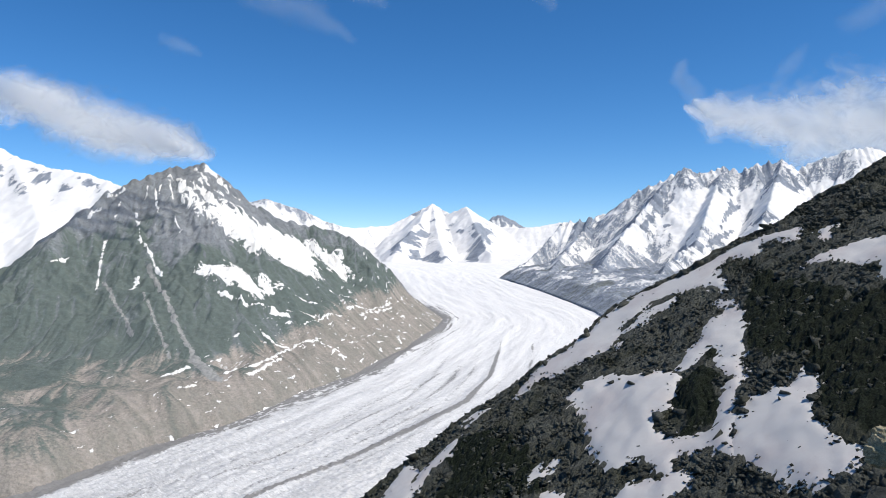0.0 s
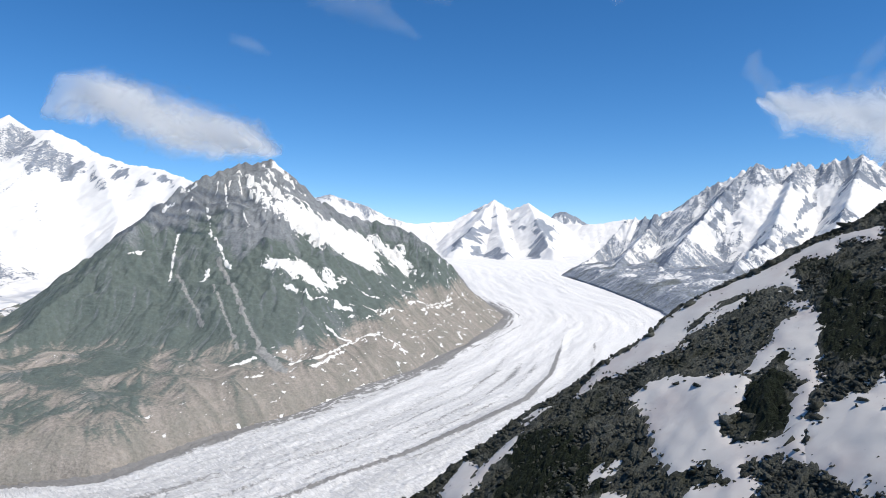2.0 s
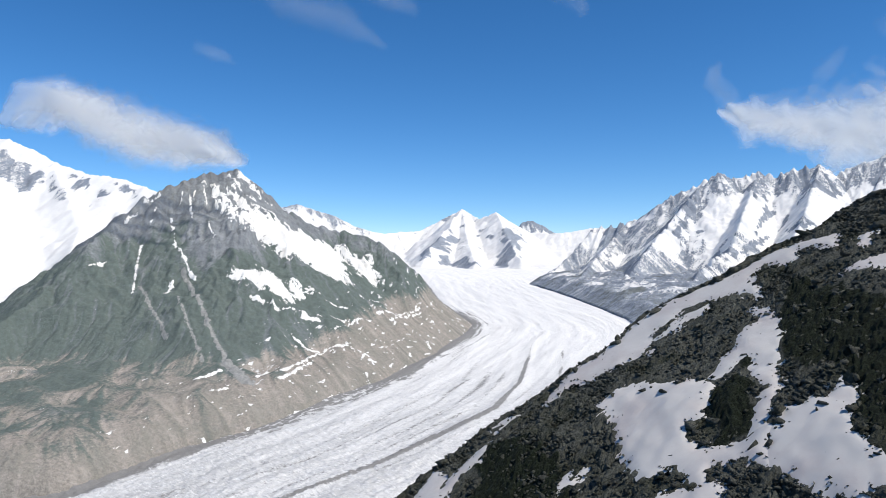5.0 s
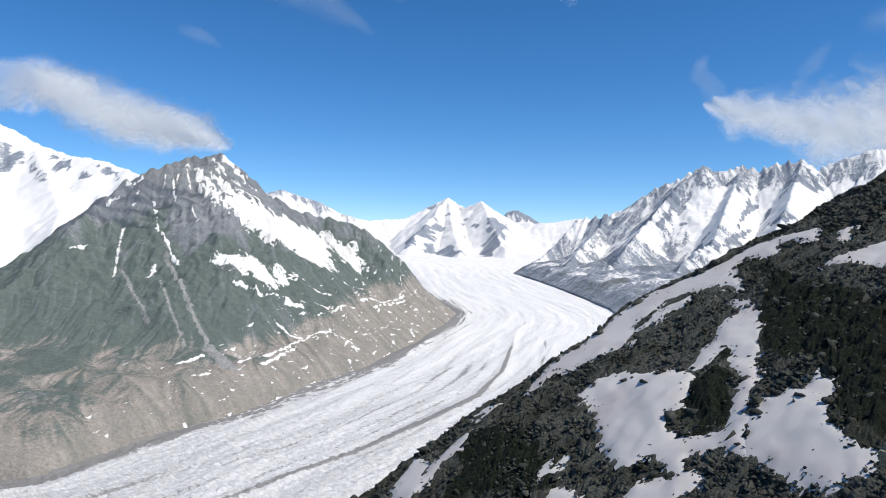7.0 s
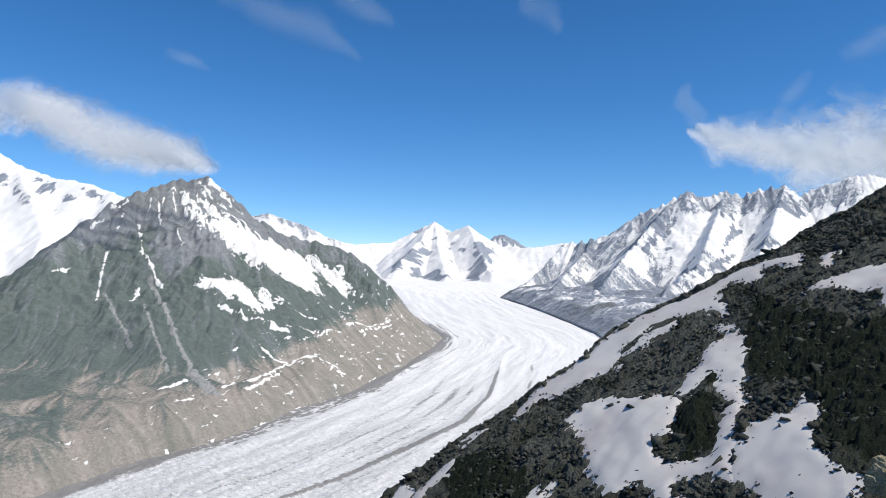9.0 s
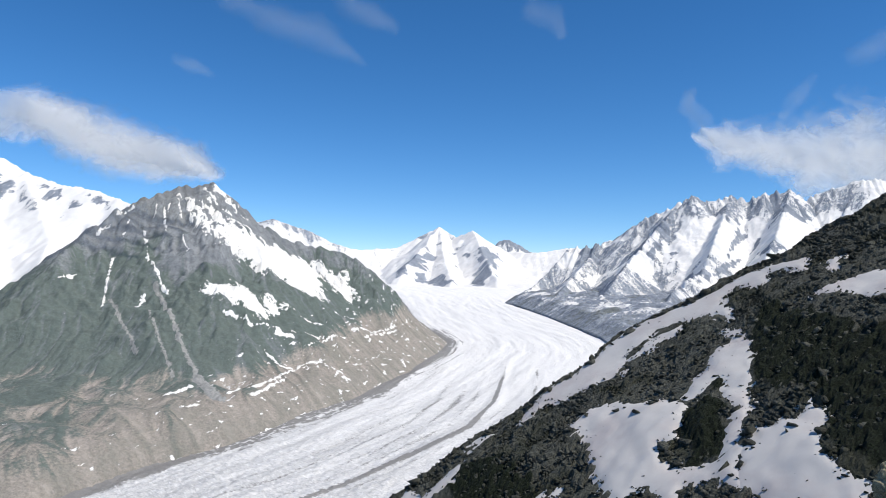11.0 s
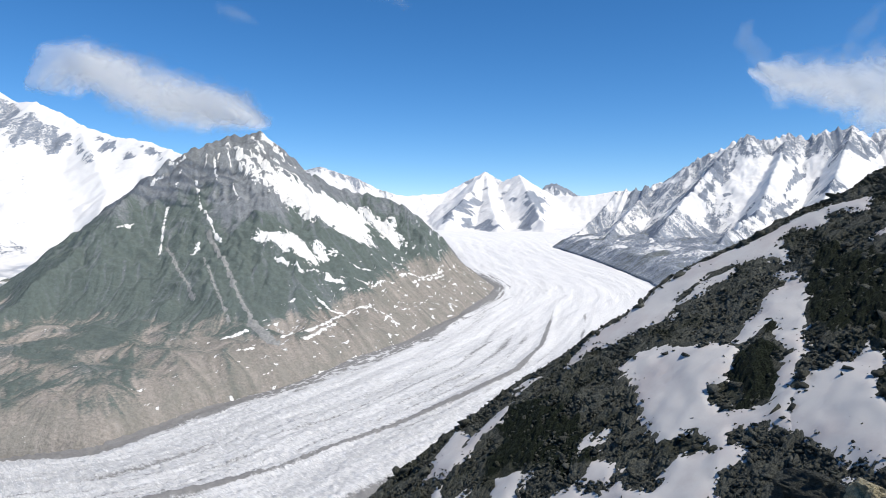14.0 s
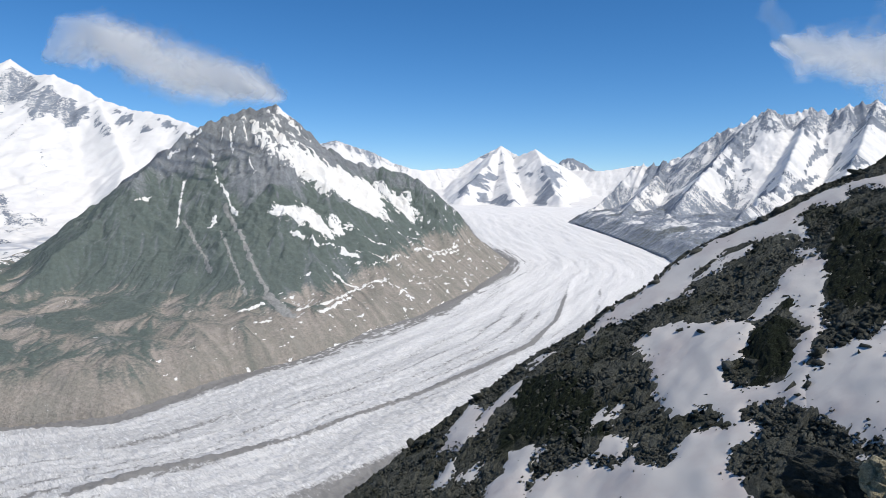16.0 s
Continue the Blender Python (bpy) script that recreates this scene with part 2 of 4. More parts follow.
def range_height(X, Y, lines, slope, reach, rib, wave, jag, seed):
    """Mountains from their crest lines: flanks fall away concavely and carry ribs and gullies down the fall line."""
    best, gully = np.full(X.shape, -1e4), np.zeros(X.shape)
    for n, pts in enumerate(lines):
        run, top, U, D = 0.0, np.full(X.shape, -1e4), np.zeros(X.shape), np.zeros(X.shape)
        for a, b in zip(pts[:-1], pts[1:]):
            dx, dy = b[0] - a[0], b[1] - a[1]
            L = math.hypot(dx, dy) + 1e-9
            t = ((X - a[0]) * dx + (Y - a[1]) * dy) / (L * L)
            past = t * L - np.clip(t, 0, 1) * L
            t = np.clip(t, 0, 1)
            d = np.hypot(X - a[0] - t * dx, Y - a[1] - t * dy)
            z = a[2] + t * (b[2] - a[2]) - slope * reach * (1 - np.exp(-d / reach)) - 0.15 * d
            m = z > top
            top, U, D = np.where(m, z, top), np.where(m, run + t * L + 0.4 * past, U), np.where(m, d, D)
            run += L
        r = ridged(U / wave + 0.55 * fbm(X / (1.6 * wave), Y / (1.6 * wave), 3, seed + 60), D / (3 * wave) + 31 * n, 4, seed + n)
        top = top + jag * (ridged(U / (wave * 0.4), U * 0 + n, 3, seed + 40) - 0.3) * np.exp(-D / wave) + (rib if n == 0 else 0.35 * rib) * np.minimum(D / wave, 1) * r
        m = top > best
        best, gully = np.where(m, top, best), np.where(m, r if n == 0 else 0.35 * r, gully)
    best = best + 0.18 * rib * fbm(X / (0.35 * wave), Y / (0.35 * wave), 5, seed + 80) + 0.7 * rib * (ridged(X / (1.3 * wave) + 0.3 * grain(X / wave, Y / wave, seed + 95), Y / (1.3 * wave), 5, seed + 90) - 0.3) * np.clip((best.max() - best) / 60, 0, 1)
    return best, gully


# ---- the plan, in metres from the viewpoint ----
BLOCKS = [(24.7, 101.3, 0.91), (26.6, 98.0, 1.11), (28.8, 98.3, 0.88), (27.2, 88.0, 1.07), (27.8, 84.2, 0.82), (27.4, 86.4, 0.7), (35.4, 82.0, 1.13), (34.7, 80.2, 0.78), (35.9, 87.6, 0.78), (31.1, 78.9, 0.77), (31.4, 77.3, 0.57), (38.9, 79.1, 0.77), (37.9, 78.8, 0.58), (40.3, 75.7, 0.8), (39.0, 68.9, 0.5), (36.7, 75.4, 0.25), (36.3, 70.9, 0.29), (23.9, 85.1, 0.35), (29.5, 84.3, 0.89), (30.6, 82.8, 0.81), (19.8, 88.5, 0.36), (37.1, 96.9, 0.55), (20.8, 104.2, 0.59), (19.1, 104.4, 0.59), (25.7, 83.2, 0.27), (29.3, 98.5, 0.72), (25.1, 77.4, 0.38), (26.2, 77.7, 0.5), (55.2, 105.2, 1.03), (44.8, 112.3, 0.73), (44.7, 114.4, 0.56)]
SHADED_MOSS_1 = [(37.0, 95.4), (35.5, 90.1), (33.8, 86.1), (31.5, 82.6), (29.1, 83.2), (29.0, 89.1), (30.9, 92.8), (33.7, 94.2)]
SHADED_MOSS_2 = [(48.6, 108.5), (50.9, 98.4), (54.9, 86.2), (55.9, 80.4), (45.2, 65.1), (40.4, 69.5), (39.9, 74.0), (42.8, 80.4), (42.1, 84.3), (40.3, 90.2), (42.8, 98.4)]
SHADED_MOSS_3 = [(1.4, 109.8), (6.6, 107.3), (11.5, 97.4), (12.8, 89.5), (8.3, 88.0), (-0.3, 96.0)]
CLOUD_LEFT = [(-591.1, 179.9, 13.5), (-566.3, 206.3, 29.1), (-539.2, 215.7, 26.0), (-506.7, 192.6, 29.1), (-472.9, 176.9, 38.7), (-431.7, 158.5, 40.5), (-389.6, 157.8, 33.1), (-350.3, 149.6, 24.4), (-322.6, 135.4, 11.4)]
CLOUD_RIGHT = [(838.4, 513.1, 19.0), (944.2, 466.8, 79.3), (1059.2, 459.4, 94.1), (1183.6, 439.4, 148.1), (1327.3, 432.5, 187.9), (1499.5, 426.2, 222.1), (1748.2, 431.0, 256.4)]
CLOUD_WISP = [(812.3, 648.4, 20.1), (799.3, 599.7, 28.1), (857.4, 542.8, 40.1)]
CLOUD_TOP = [[(-489.8, 606.2, 42.3), (-389.8, 564.4, 49.9), (-309.0, 541.0, 46.0), (-240.1, 498.7, 34.5), (-202.6, 474.6, 19.2)],
             [(-230.3, 604.8, 42.3), (-174.0, 572.2, 42.3), (-130.4, 550.6, 19.2)],
             [(-596.6, 464.6, 19.2), (-559.3, 455.4, 26.8), (-534.2, 441.0, 15.3)],
             [(169.6, 593.6, 34.5), (219.1, 577.1, 38.4), (238.1, 545.0, 19.2)],
             [(883.6, 501.3, 34.5), (926.5, 526.9, 38.4), (969.4, 558.8, 30.8)],
             [(736.8, 393.3, 26.8), (755.1, 418.3, 30.8), (773.4, 443.4, 19.2)]]
LEFT_PEAK_1 = [(-358.8, 1040.0, 137.8), (-340.8, 1050.0, 115.1), (-313.8, 1060.0, 86.9), (-275.7, 1080.0, 65.7), (-227.1, 1100.0, 49.0), (-175.0, 1110.0, 34.1), (-142.1, 1100.0, 20.4), (-113.7, 1085.0, -10.7), (-82.1, 1075.0, -45.6), (-51.0, 1065.0, -75.4), (-12.0, 1060.0, -97.4)]
LEFT_PEAK_2 = [(-358.8, 1040.0, 137.8), (-380.4, 1030.0, 131.4), (-401.6, 1020.0, 126.8), (-422.2, 1000.0, 112.1), (-445.6, 980.0, 99.5), (-466.6, 950.0, 78.5), (-478.2, 900.0, 43.5), (-480.8, 850.0, 10.2), (-497.8, 800.0, -31.2), (-508.6, 740.0, -68.6), (-519.9, 690.0, -98.6), (-527.2, 650.0, -120.1), (-533.6, 600.0, -144.9)]
LEFT_PEAK_3 = [(-358.8, 1040.0, 137.8), (-373.8, 950.0, 56.2), (-375.9, 900.0, 2.1), (-353.3, 800.0, -69.6), (-347.0, 720.0, -115.2)]
LEFT_PEAK_4 = [(-358.8, 1040.0, 137.8), (-299.6, 960.0, 17.8), (-222.2, 900.0, -56.4), (-149.4, 860.0, -106.2)]
LEFT_PEAK = [LEFT_PEAK_1, LEFT_PEAK_2, LEFT_PEAK_3, LEFT_PEAK_4]
SNOW_MASSIF_1 = [(-2099.0, 1900.0, 79.7), (-1757.1, 1900.0, 184.6), (-1536.3, 1900.0, 318.4), (-1437.1, 1900.0, 383.9), (-1369.4, 1880.0, 334.2), (-1270.1, 1850.0, 328.7), (-1197.3, 1830.0, 298.3), (-1119.9, 1800.0, 262.6), (-977.5, 1750.0, 218.3), (-883.4, 1720.0, 200.2), (-827.6, 1700.0, 180.8), (-730.1, 1650.0, 157.8), (-603.2, 1620.0, 121.8)]
SNOW_MASSIF_2 = [(-1536.3, 1900.0, 318.4), (-1185.6, 1500.0, 68.2), (-1018.1, 1200.0, -41.6), (-825.2, 950.0, -117.9)]
SNOW_MASSIF_3 = [(-1119.9, 1800.0, 262.6), (-864.8, 1500.0, 71.7), (-760.6, 1250.0, -37.6)]
SNOW_MASSIF = [SNOW_MASSIF_1, SNOW_MASSIF_2, SNOW_MASSIF_3]
FAR_PEAKS_1 = [(-1215.4, 3700.0, 243.1), (-944.8, 3700.0, 303.3), (-854.4, 3700.0, 273.2), (-734.0, 3700.0, 234.1), (-613.6, 3700.0, 173.9), (-493.2, 3700.0, 143.8), (-408.5, 3750.0, 154.9), (-290.4, 3800.0, 163.1), (-169.0, 3850.0, 227.9), (-60.3, 3900.0, 291.1), (34.0, 3800.0, 231.1), (123.3, 3700.0, 258.2), (198.5, 3700.0, 204.0), (303.8, 3700.0, 149.8), (456.5, 3600.0, 142.8), (632.1, 3600.0, 178.0), (842.2, 3500.0, 150.3)]
FAR_PEAKS_2 = [(-60.3, 3900.0, 291.1), (-135.4, 3400.0, 146.0), (-192.6, 3000.0, 31.2)]
FAR_PEAKS_3 = [(123.3, 3700.0, 258.2), (171.7, 3200.0, 85.3), (202.6, 2900.0, -5.2)]
FAR_PEAKS_4 = [(-60.3, 3900.0, 291.1), (-24.1, 3300.0, 101.4), (13.9, 2850.0, -16.6)]
FAR_PEAKS = [FAR_PEAKS_1, FAR_PEAKS_2, FAR_PEAKS_3, FAR_PEAKS_4]
EIGER_1 = [(265.7, 4300.0, 191.6), (307.6, 4300.0, 237.1), (353.1, 4300.0, 251.0), (423.0, 4300.0, 216.1), (562.7, 4300.0, 142.6)]
EIGER = [EIGER_1]
RIGHT_RANGE_1 = [(125.8, 1800.0, -47.1), (191.7, 1950.0, 23.5), (266.3, 2100.0, 83.3), (368.7, 2100.0, 98.7), (460.0, 2050.0, 113.0), (513.9, 2000.0, 134.7), (546.5, 2000.0, 175.3), (611.6, 2000.0, 199.8), (653.9, 1980.0, 230.0), (679.0, 1950.0, 239.2), (723.3, 1950.0, 221.8), (786.8, 1950.0, 242.4), (825.8, 1930.0, 230.5), (868.5, 1920.0, 249.6), (929.1, 1900.0, 256.3), (962.5, 1890.0, 231.9), (1018.7, 1880.0, 255.1), (1059.0, 1870.0, 267.5), (1108.0, 1850.0, 284.2), (1167.5, 1830.0, 275.2), (1371.2, 1800.0, 297.1)]
RIGHT_RANGE_2 = [(460.0, 2050.0, 113.0), (315.9, 1800.0, 4.1), (223.0, 1560.0, -66.1)]
RIGHT_RANGE_3 = [(653.9, 1980.0, 226.8), (463.7, 1750.0, 60.9), (324.1, 1500.0, -45.3), (254.9, 1330.0, -94.2)]
RIGHT_RANGE_4 = [(786.8, 1950.0, 242.4), (586.4, 1600.0, 29.7), (456.8, 1420.0, -25.6), (354.0, 1260.0, -84.1)]
RIGHT_RANGE_5 = [(929.1, 1900.0, 256.3), (736.2, 1600.0, 68.7), (545.0, 1300.0, -18.2)]
RIGHT_RANGE = [RIGHT_RANGE_1, RIGHT_RANGE_2, RIGHT_RANGE_3, RIGHT_RANGE_4, RIGHT_RANGE_5]
CREST = [(-12.4, 109.8), (-7.6, 112.1), (-1.3, 114.4), (1.5, 115.7), (6.2, 116.6), (11.0, 116.7), (16.0, 118.6), (20.8, 118.6), (24.9, 119.8), (29.6, 123.0), (36.5, 122.6), (40.9, 121.1), (50.7, 120.8), (58.3, 118.3), (61.9, 119.6), (65.0, 120.0), (68.8, 118.2), (75.9, 119.1), (86.6, 118.8)]
MORAINE = [(-245.6, 358.0), (-219.3, 389.0), (-177.3, 415.0), (-143.3, 447.0), (-107.2, 495.0), (-63.1, 548.0), (-19.8, 607.0), (21.6, 675.0), (51.1, 757.0), (67.5, 857.0), (81.9, 950.0), (108.4, 1026.0)]
SNOW_A = [(18.1, 103.6), (20.0, 104.7), (22.5, 106.1), (27.1, 101.0), (31.1, 96.9), (31.8, 94.8), (29.9, 90.9), (29.0, 88.8), (27.2, 89.1), (26.1, 86.1), (26.7, 84.2), (28.1, 83.3), (31.4, 81.4), (32.6, 82.0), (33.9, 81.1), (31.4, 75.0), (30.1, 78.0), (28.6, 79.1), (27.0, 80.2), (25.7, 78.2), (24.8, 77.5), (24.1, 79.2), (24.4, 82.4), (23.1, 83.5), (20.8, 83.8), (19.9, 85.9), (19.5, 88.8), (19.4, 91.6), (19.6, 96.4), (19.8, 99.4)]
SNOW_B = [(32.1, 95.1), (33.8, 97.8), (36.4, 100.0), (39.9, 103.2), (42.1, 103.0), (42.7, 107.0), (43.0, 102.7), (43.8, 100.2), (41.3, 96.4), (40.1, 92.5), (38.0, 90.0), (38.0, 87.5), (36.6, 85.5), (35.3, 84.3), (33.7, 80.8), (31.3, 81.5), (33.2, 84.6), (36.1, 88.0), (35.8, 90.5), (37.3, 95.6), (36.4, 96.3), (33.9, 94.8)]
SNOW_C = [(36.1, 83.1), (37.6, 81.3), (38.9, 81.8), (39.9, 79.8), (41.7, 81.5), (42.3, 79.5), (41.6, 77.6), (39.8, 76.0), (39.7, 73.6), (38.8, 71.3), (39.6, 69.3), (39.9, 67.4), (37.9, 65.3), (36.6, 65.8), (35.5, 65.8), (34.8, 67.5), (33.5, 69.3), (33.0, 71.3), (32.9, 72.9), (31.4, 75.0), (31.6, 77.0), (33.4, 79.8), (34.7, 80.2)]
SNOW_D = [(53.3, 101.6), (56.0, 101.9), (58.6, 100.7), (61.2, 99.6), (62.8, 97.1), (65.0, 93.4), (59.8, 85.9), (57.0, 89.5), (57.5, 93.0), (56.3, 95.5), (55.4, 98.0)]
SNOW_E = [(57.0, 106.1), (58.9, 108.5), (60.5, 107.7), (58.0, 105.5)]
SNOW_S1 = [(11.5, 113.0), (14.6, 115.6), (17.0, 119.3), (20.7, 118.2), (26.0, 120.6), (31.7, 123.6), (39.0, 121.1), (44.2, 119.4), (49.1, 119.5), (54.0, 117.5), (58.6, 113.3), (55.8, 110.6), (52.9, 115.0), (50.4, 112.5), (48.0, 116.7), (45.7, 115.8), (45.3, 111.9), (43.9, 108.9), (41.9, 113.1), (38.3, 116.2), (34.7, 116.9), (30.6, 115.8), (29.0, 114.7), (27.6, 111.0), (24.1, 111.6), (19.7, 112.4), (16.3, 114.2)]
SNOW_S1B = [(29.2, 113.9), (34.2, 115.1), (37.9, 114.8), (37.2, 112.7), (32.7, 113.0), (30.4, 113.2)]
SNOW_F1 = [(-3.0, 87.7), (-2.0, 90.2), (-0.5, 90.8), (0.2, 94.4), (3.6, 92.7), (4.3, 90.9), (2.5, 89.0), (2.8, 85.5), (1.7, 82.2), (-3.2, 85.9)]
SNOW_F2 = [(2.4, 82.7), (3.1, 86.2), (5.9, 85.6), (8.6, 85.1), (11.1, 83.5), (13.4, 81.1), (14.8, 82.0), (15.5, 78.8), (17.6, 76.7), (19.1, 78.4), (20.7, 80.1), (22.8, 78.8), (24.5, 78.3), (26.6, 77.5), (26.4, 75.1), (24.6, 74.7), (22.8, 74.3), (22.8, 70.7), (23.7, 68.3), (23.2, 64.9), (2.3, 79.9)]
SNOW_F3 = [(10.7, 86.1), (12.3, 87.6), (14.7, 85.4), (15.1, 83.9), (13.4, 83.2), (11.9, 84.5)]
SNOW_F4 = [(10.5, 90.8), (12.5, 92.4), (14.3, 91.7), (13.3, 89.6)]
SNOW_F5 = [(-9.7, 103.4), (-8.7, 107.7), (-6.3, 111.7), (-3.7, 109.5), (-4.7, 106.2), (-0.8, 109.6), (2.8, 110.8), (1.7, 107.7), (-1.6, 105.7), (-4.1, 102.8), (-6.5, 101.7)]
SNOW_F6 = [(2.9, 115.0), (6.0, 115.4), (7.5, 114.3), (5.3, 112.9)]
SNOW_F7 = [(-6.2, 95.0), (-4.7, 95.6), (-3.6, 93.9), (-5.1, 93.3)]
SNOW_F8 = [(32.0, 65.9), (33.3, 66.3), (33.5, 65.4), (32.6, 65.3)]
SNOW_F9 = [(-10.2, 96.7), (-8.0, 99.4), (-7.2, 97.8), (-8.7, 94.4)]
SNOW_BEDS = [SNOW_A, SNOW_B, SNOW_C, SNOW_D, SNOW_E, SNOW_S1, SNOW_S1B, SNOW_F1, SNOW_F2, SNOW_F3, SNOW_F4, SNOW_F5, SNOW_F6, SNOW_F7, SNOW_F8, SNOW_F9]
FIELD_UPPER = [(-360.5, 996.8), (-342.6, 992.2), (-320.7, 987.8), (-306.2, 979.0), (-274.5, 988.9), (-254.4, 1000.9), (-234.4, 1028.5), (-206.5, 1068.2), (-198.0, 1056.3), (-157.3, 1067.8), (-151.9, 1052.8), (-136.8, 1030.2), (-151.6, 1012.0), (-172.3, 1030.9), (-186.9, 1046.2), (-191.8, 1023.9), (-171.1, 959.4), (-189.3, 939.9), (-224.1, 948.3), (-247.2, 931.0), (-271.0, 937.5), (-291.3, 940.4), (-308.0, 940.6), (-317.7, 957.0), (-338.6, 980.5)]
FIELD_MID = [(-298.7, 853.0), (-267.7, 881.0), (-237.1, 874.0), (-204.9, 882.0), (-230.6, 850.0), (-262.0, 840.0), (-290.0, 846.0)]
MASSIF_FACE = [(-1429.1, 1766.9), (-1423.5, 1804.2), (-1415.7, 1847.9), (-1406.8, 1883.9), (-1359.9, 1868.6), (-1288.4, 1809.6), (-1226.2, 1785.6), (-1182.0, 1770.0), (-1150.0, 1755.0), (-1104.0, 1734.8), (-1084.3, 1711.8), (-1033.9, 1681.9), (-971.7, 1621.5), (-972.3, 1605.5), (-1022.4, 1645.8), (-1068.6, 1695.0), (-1089.7, 1694.8), (-1087.8, 1675.1), (-1107.8, 1649.3), (-1138.7, 1671.9), (-1162.8, 1660.8), (-1179.9, 1662.7), (-1189.3, 1645.9), (-1224.4, 1669.0), (-1274.1, 1703.6), (-1283.1, 1686.1), (-1308.0, 1676.1), (-1266.1, 1608.0), (-1219.0, 1531.3), (-1227.5, 1526.2), (-1270.1, 1567.2)]
MASSIF_CRAG = [(-1026.2, 1741.0), (-995.1, 1733.8), (-973.3, 1700.1), (-943.0, 1697.7), (-905.9, 1677.4), (-903.3, 1663.0), (-949.8, 1681.6), (-962.1, 1666.4), (-995.3, 1696.8)]
MASSIF_KNOB = [(-884.8, 1701.7), (-858.9, 1707.5), (-810.1, 1665.7), (-816.3, 1652.5), (-849.2, 1677.7), (-875.7, 1689.1)]
FAR_CLIFF_1 = [(-219.3, 2973.1), (-216.6, 3298.8), (-173.6, 3259.3), (-130.4, 3303.7), (-80.0, 3480.3), (-63.6, 3400.1), (-110.2, 3257.4), (-157.3, 3122.8), (-181.6, 3030.8), (-166.7, 2998.1), (-189.5, 2963.8)]
FAR_CLIFF_2 = [(-140.9, 2989.7), (-140.0, 3048.2), (-117.7, 3122.1), (-91.8, 3128.7), (-88.6, 3041.6), (-42.9, 3049.3), (-24.8, 2952.7), (7.5, 2902.8), (35.1, 2839.8), (-23.8, 2882.7), (-83.0, 3004.2)]
FAR_CLIFF_3 = [(101.0, 3079.4), (112.8, 3208.3), (147.7, 3228.4), (151.8, 3341.7), (151.0, 3445.3), (198.9, 3548.0), (210.2, 3482.8), (247.2, 3542.5), (254.7, 3505.7), (215.3, 3327.4), (209.7, 3161.7), (174.9, 3073.8), (179.7, 3004.3), (152.8, 2942.1), (127.8, 2915.0)]
ROCK_FOOT = [(403.6, 2062.2), (370.6, 1887.8), (372.1, 2013.0), (316.7, 2031.0), (309.6, 2015.5), (281.4, 2003.6), (252.3, 1937.6), (304.3, 1975.6), (309.7, 1769.2), (362.5, 1840.6), (252.1, 1266.0), (205.3, 1534.8), (189.1, 1646.0), (171.9, 1793.2)]
ROCK_LOWER = [(358.3, 1833.2), (409.2, 1742.1), (468.9, 1672.6), (530.0, 1667.2), (426.2, 1474.0), (297.0, 1177.2), (256.9, 1195.6), (251.1, 1270.5)]
ROCK_CREST_1 = [(388.9, 2085.5), (418.5, 2069.5), (468.9, 1966.5), (487.8, 1962.1), (513.5, 1966.6), (540.3, 1994.1), (575.1, 1993.1), (608.9, 1956.2), (626.1, 1965.2), (653.4, 1975.1), (674.6, 1937.6), (666.8, 1882.1), (656.5, 1879.2), (641.1, 1904.9), (613.3, 1859.0), (594.4, 1827.5), (559.9, 1819.3), (513.0, 1764.9), (494.9, 1747.7), (506.6, 1776.0), (561.7, 1843.5), (555.1, 1853.9), (550.0, 1900.7), (495.6, 1787.4), (454.7, 1750.3), (455.7, 1884.9), (442.8, 1847.5), (402.2, 1881.4), (341.4, 1816.9)]
ROCK_CREST_2 = [(673.7, 1934.7), (680.1, 1909.4), (718.8, 1937.1), (767.6, 1939.6), (781.5, 1939.3), (803.3, 1921.0), (834.0, 1916.4), (858.3, 1908.5), (908.7, 1903.9), (854.1, 1784.9), (844.6, 1832.8), (817.4, 1785.2), (822.6, 1822.4), (815.9, 1859.8), (789.3, 1872.1), (762.8, 1839.7), (754.0, 1853.3), (728.0, 1833.6), (726.4, 1890.7), (683.9, 1876.5), (661.6, 1880.5)]
ROCK_RIB_1 = [(752.8, 1826.0), (772.5, 1811.8), (746.4, 1774.6), (700.5, 1724.1), (666.1, 1678.3), (701.4, 1738.6)]
ROCK_RIB_2 = [(560.1, 1658.1), (572.0, 1669.8), (586.1, 1595.2), (602.9, 1596.1), (621.3, 1624.8), (710.1, 1704.2), (715.1, 1700.0), (662.9, 1647.1), (631.6, 1618.0), (574.5, 1561.0)]
ROCK_RIB_3 = [(744.0, 1686.3), (757.7, 1619.6), (787.1, 1639.6), (747.8, 1605.9)]
ROCK_RIB_4 = [(791.2, 1787.5), (778.0, 1742.2), (747.8, 1733.7), (772.0, 1762.5)]
ROCK_RIB_5 = [(564.6, 1787.2), (587.0, 1787.5), (584.2, 1778.0), (559.6, 1762.6)]
FIELD_GULLY = [(-369.4, 993.0), (-359.1, 993.1), (-345.7, 969.4), (-317.2, 947.1), (-324.5, 943.8), (-343.3, 953.4)]
FIELD_CREST = [(-352.3, 1030.6), (-342.8, 1041.5), (-318.9, 1019.3), (-304.5, 1016.3), (-313.6, 1016.6), (-331.8, 1017.4)]
ROCK_CREST_3 = [(914.2, 1899.7), (927.4, 1851.7), (972.9, 1869.5), (1023.7, 1876.6), (1053.8, 1865.0), (1074.8, 1829.8), (1090.6, 1805.2), (1039.2, 1769.1), (1005.8, 1797.6), (988.2, 1811.3), (959.0, 1813.3), (922.8, 1792.0), (887.5, 1781.5), (826.6, 1778.9), (846.9, 1844.9), (842.7, 1771.1)]
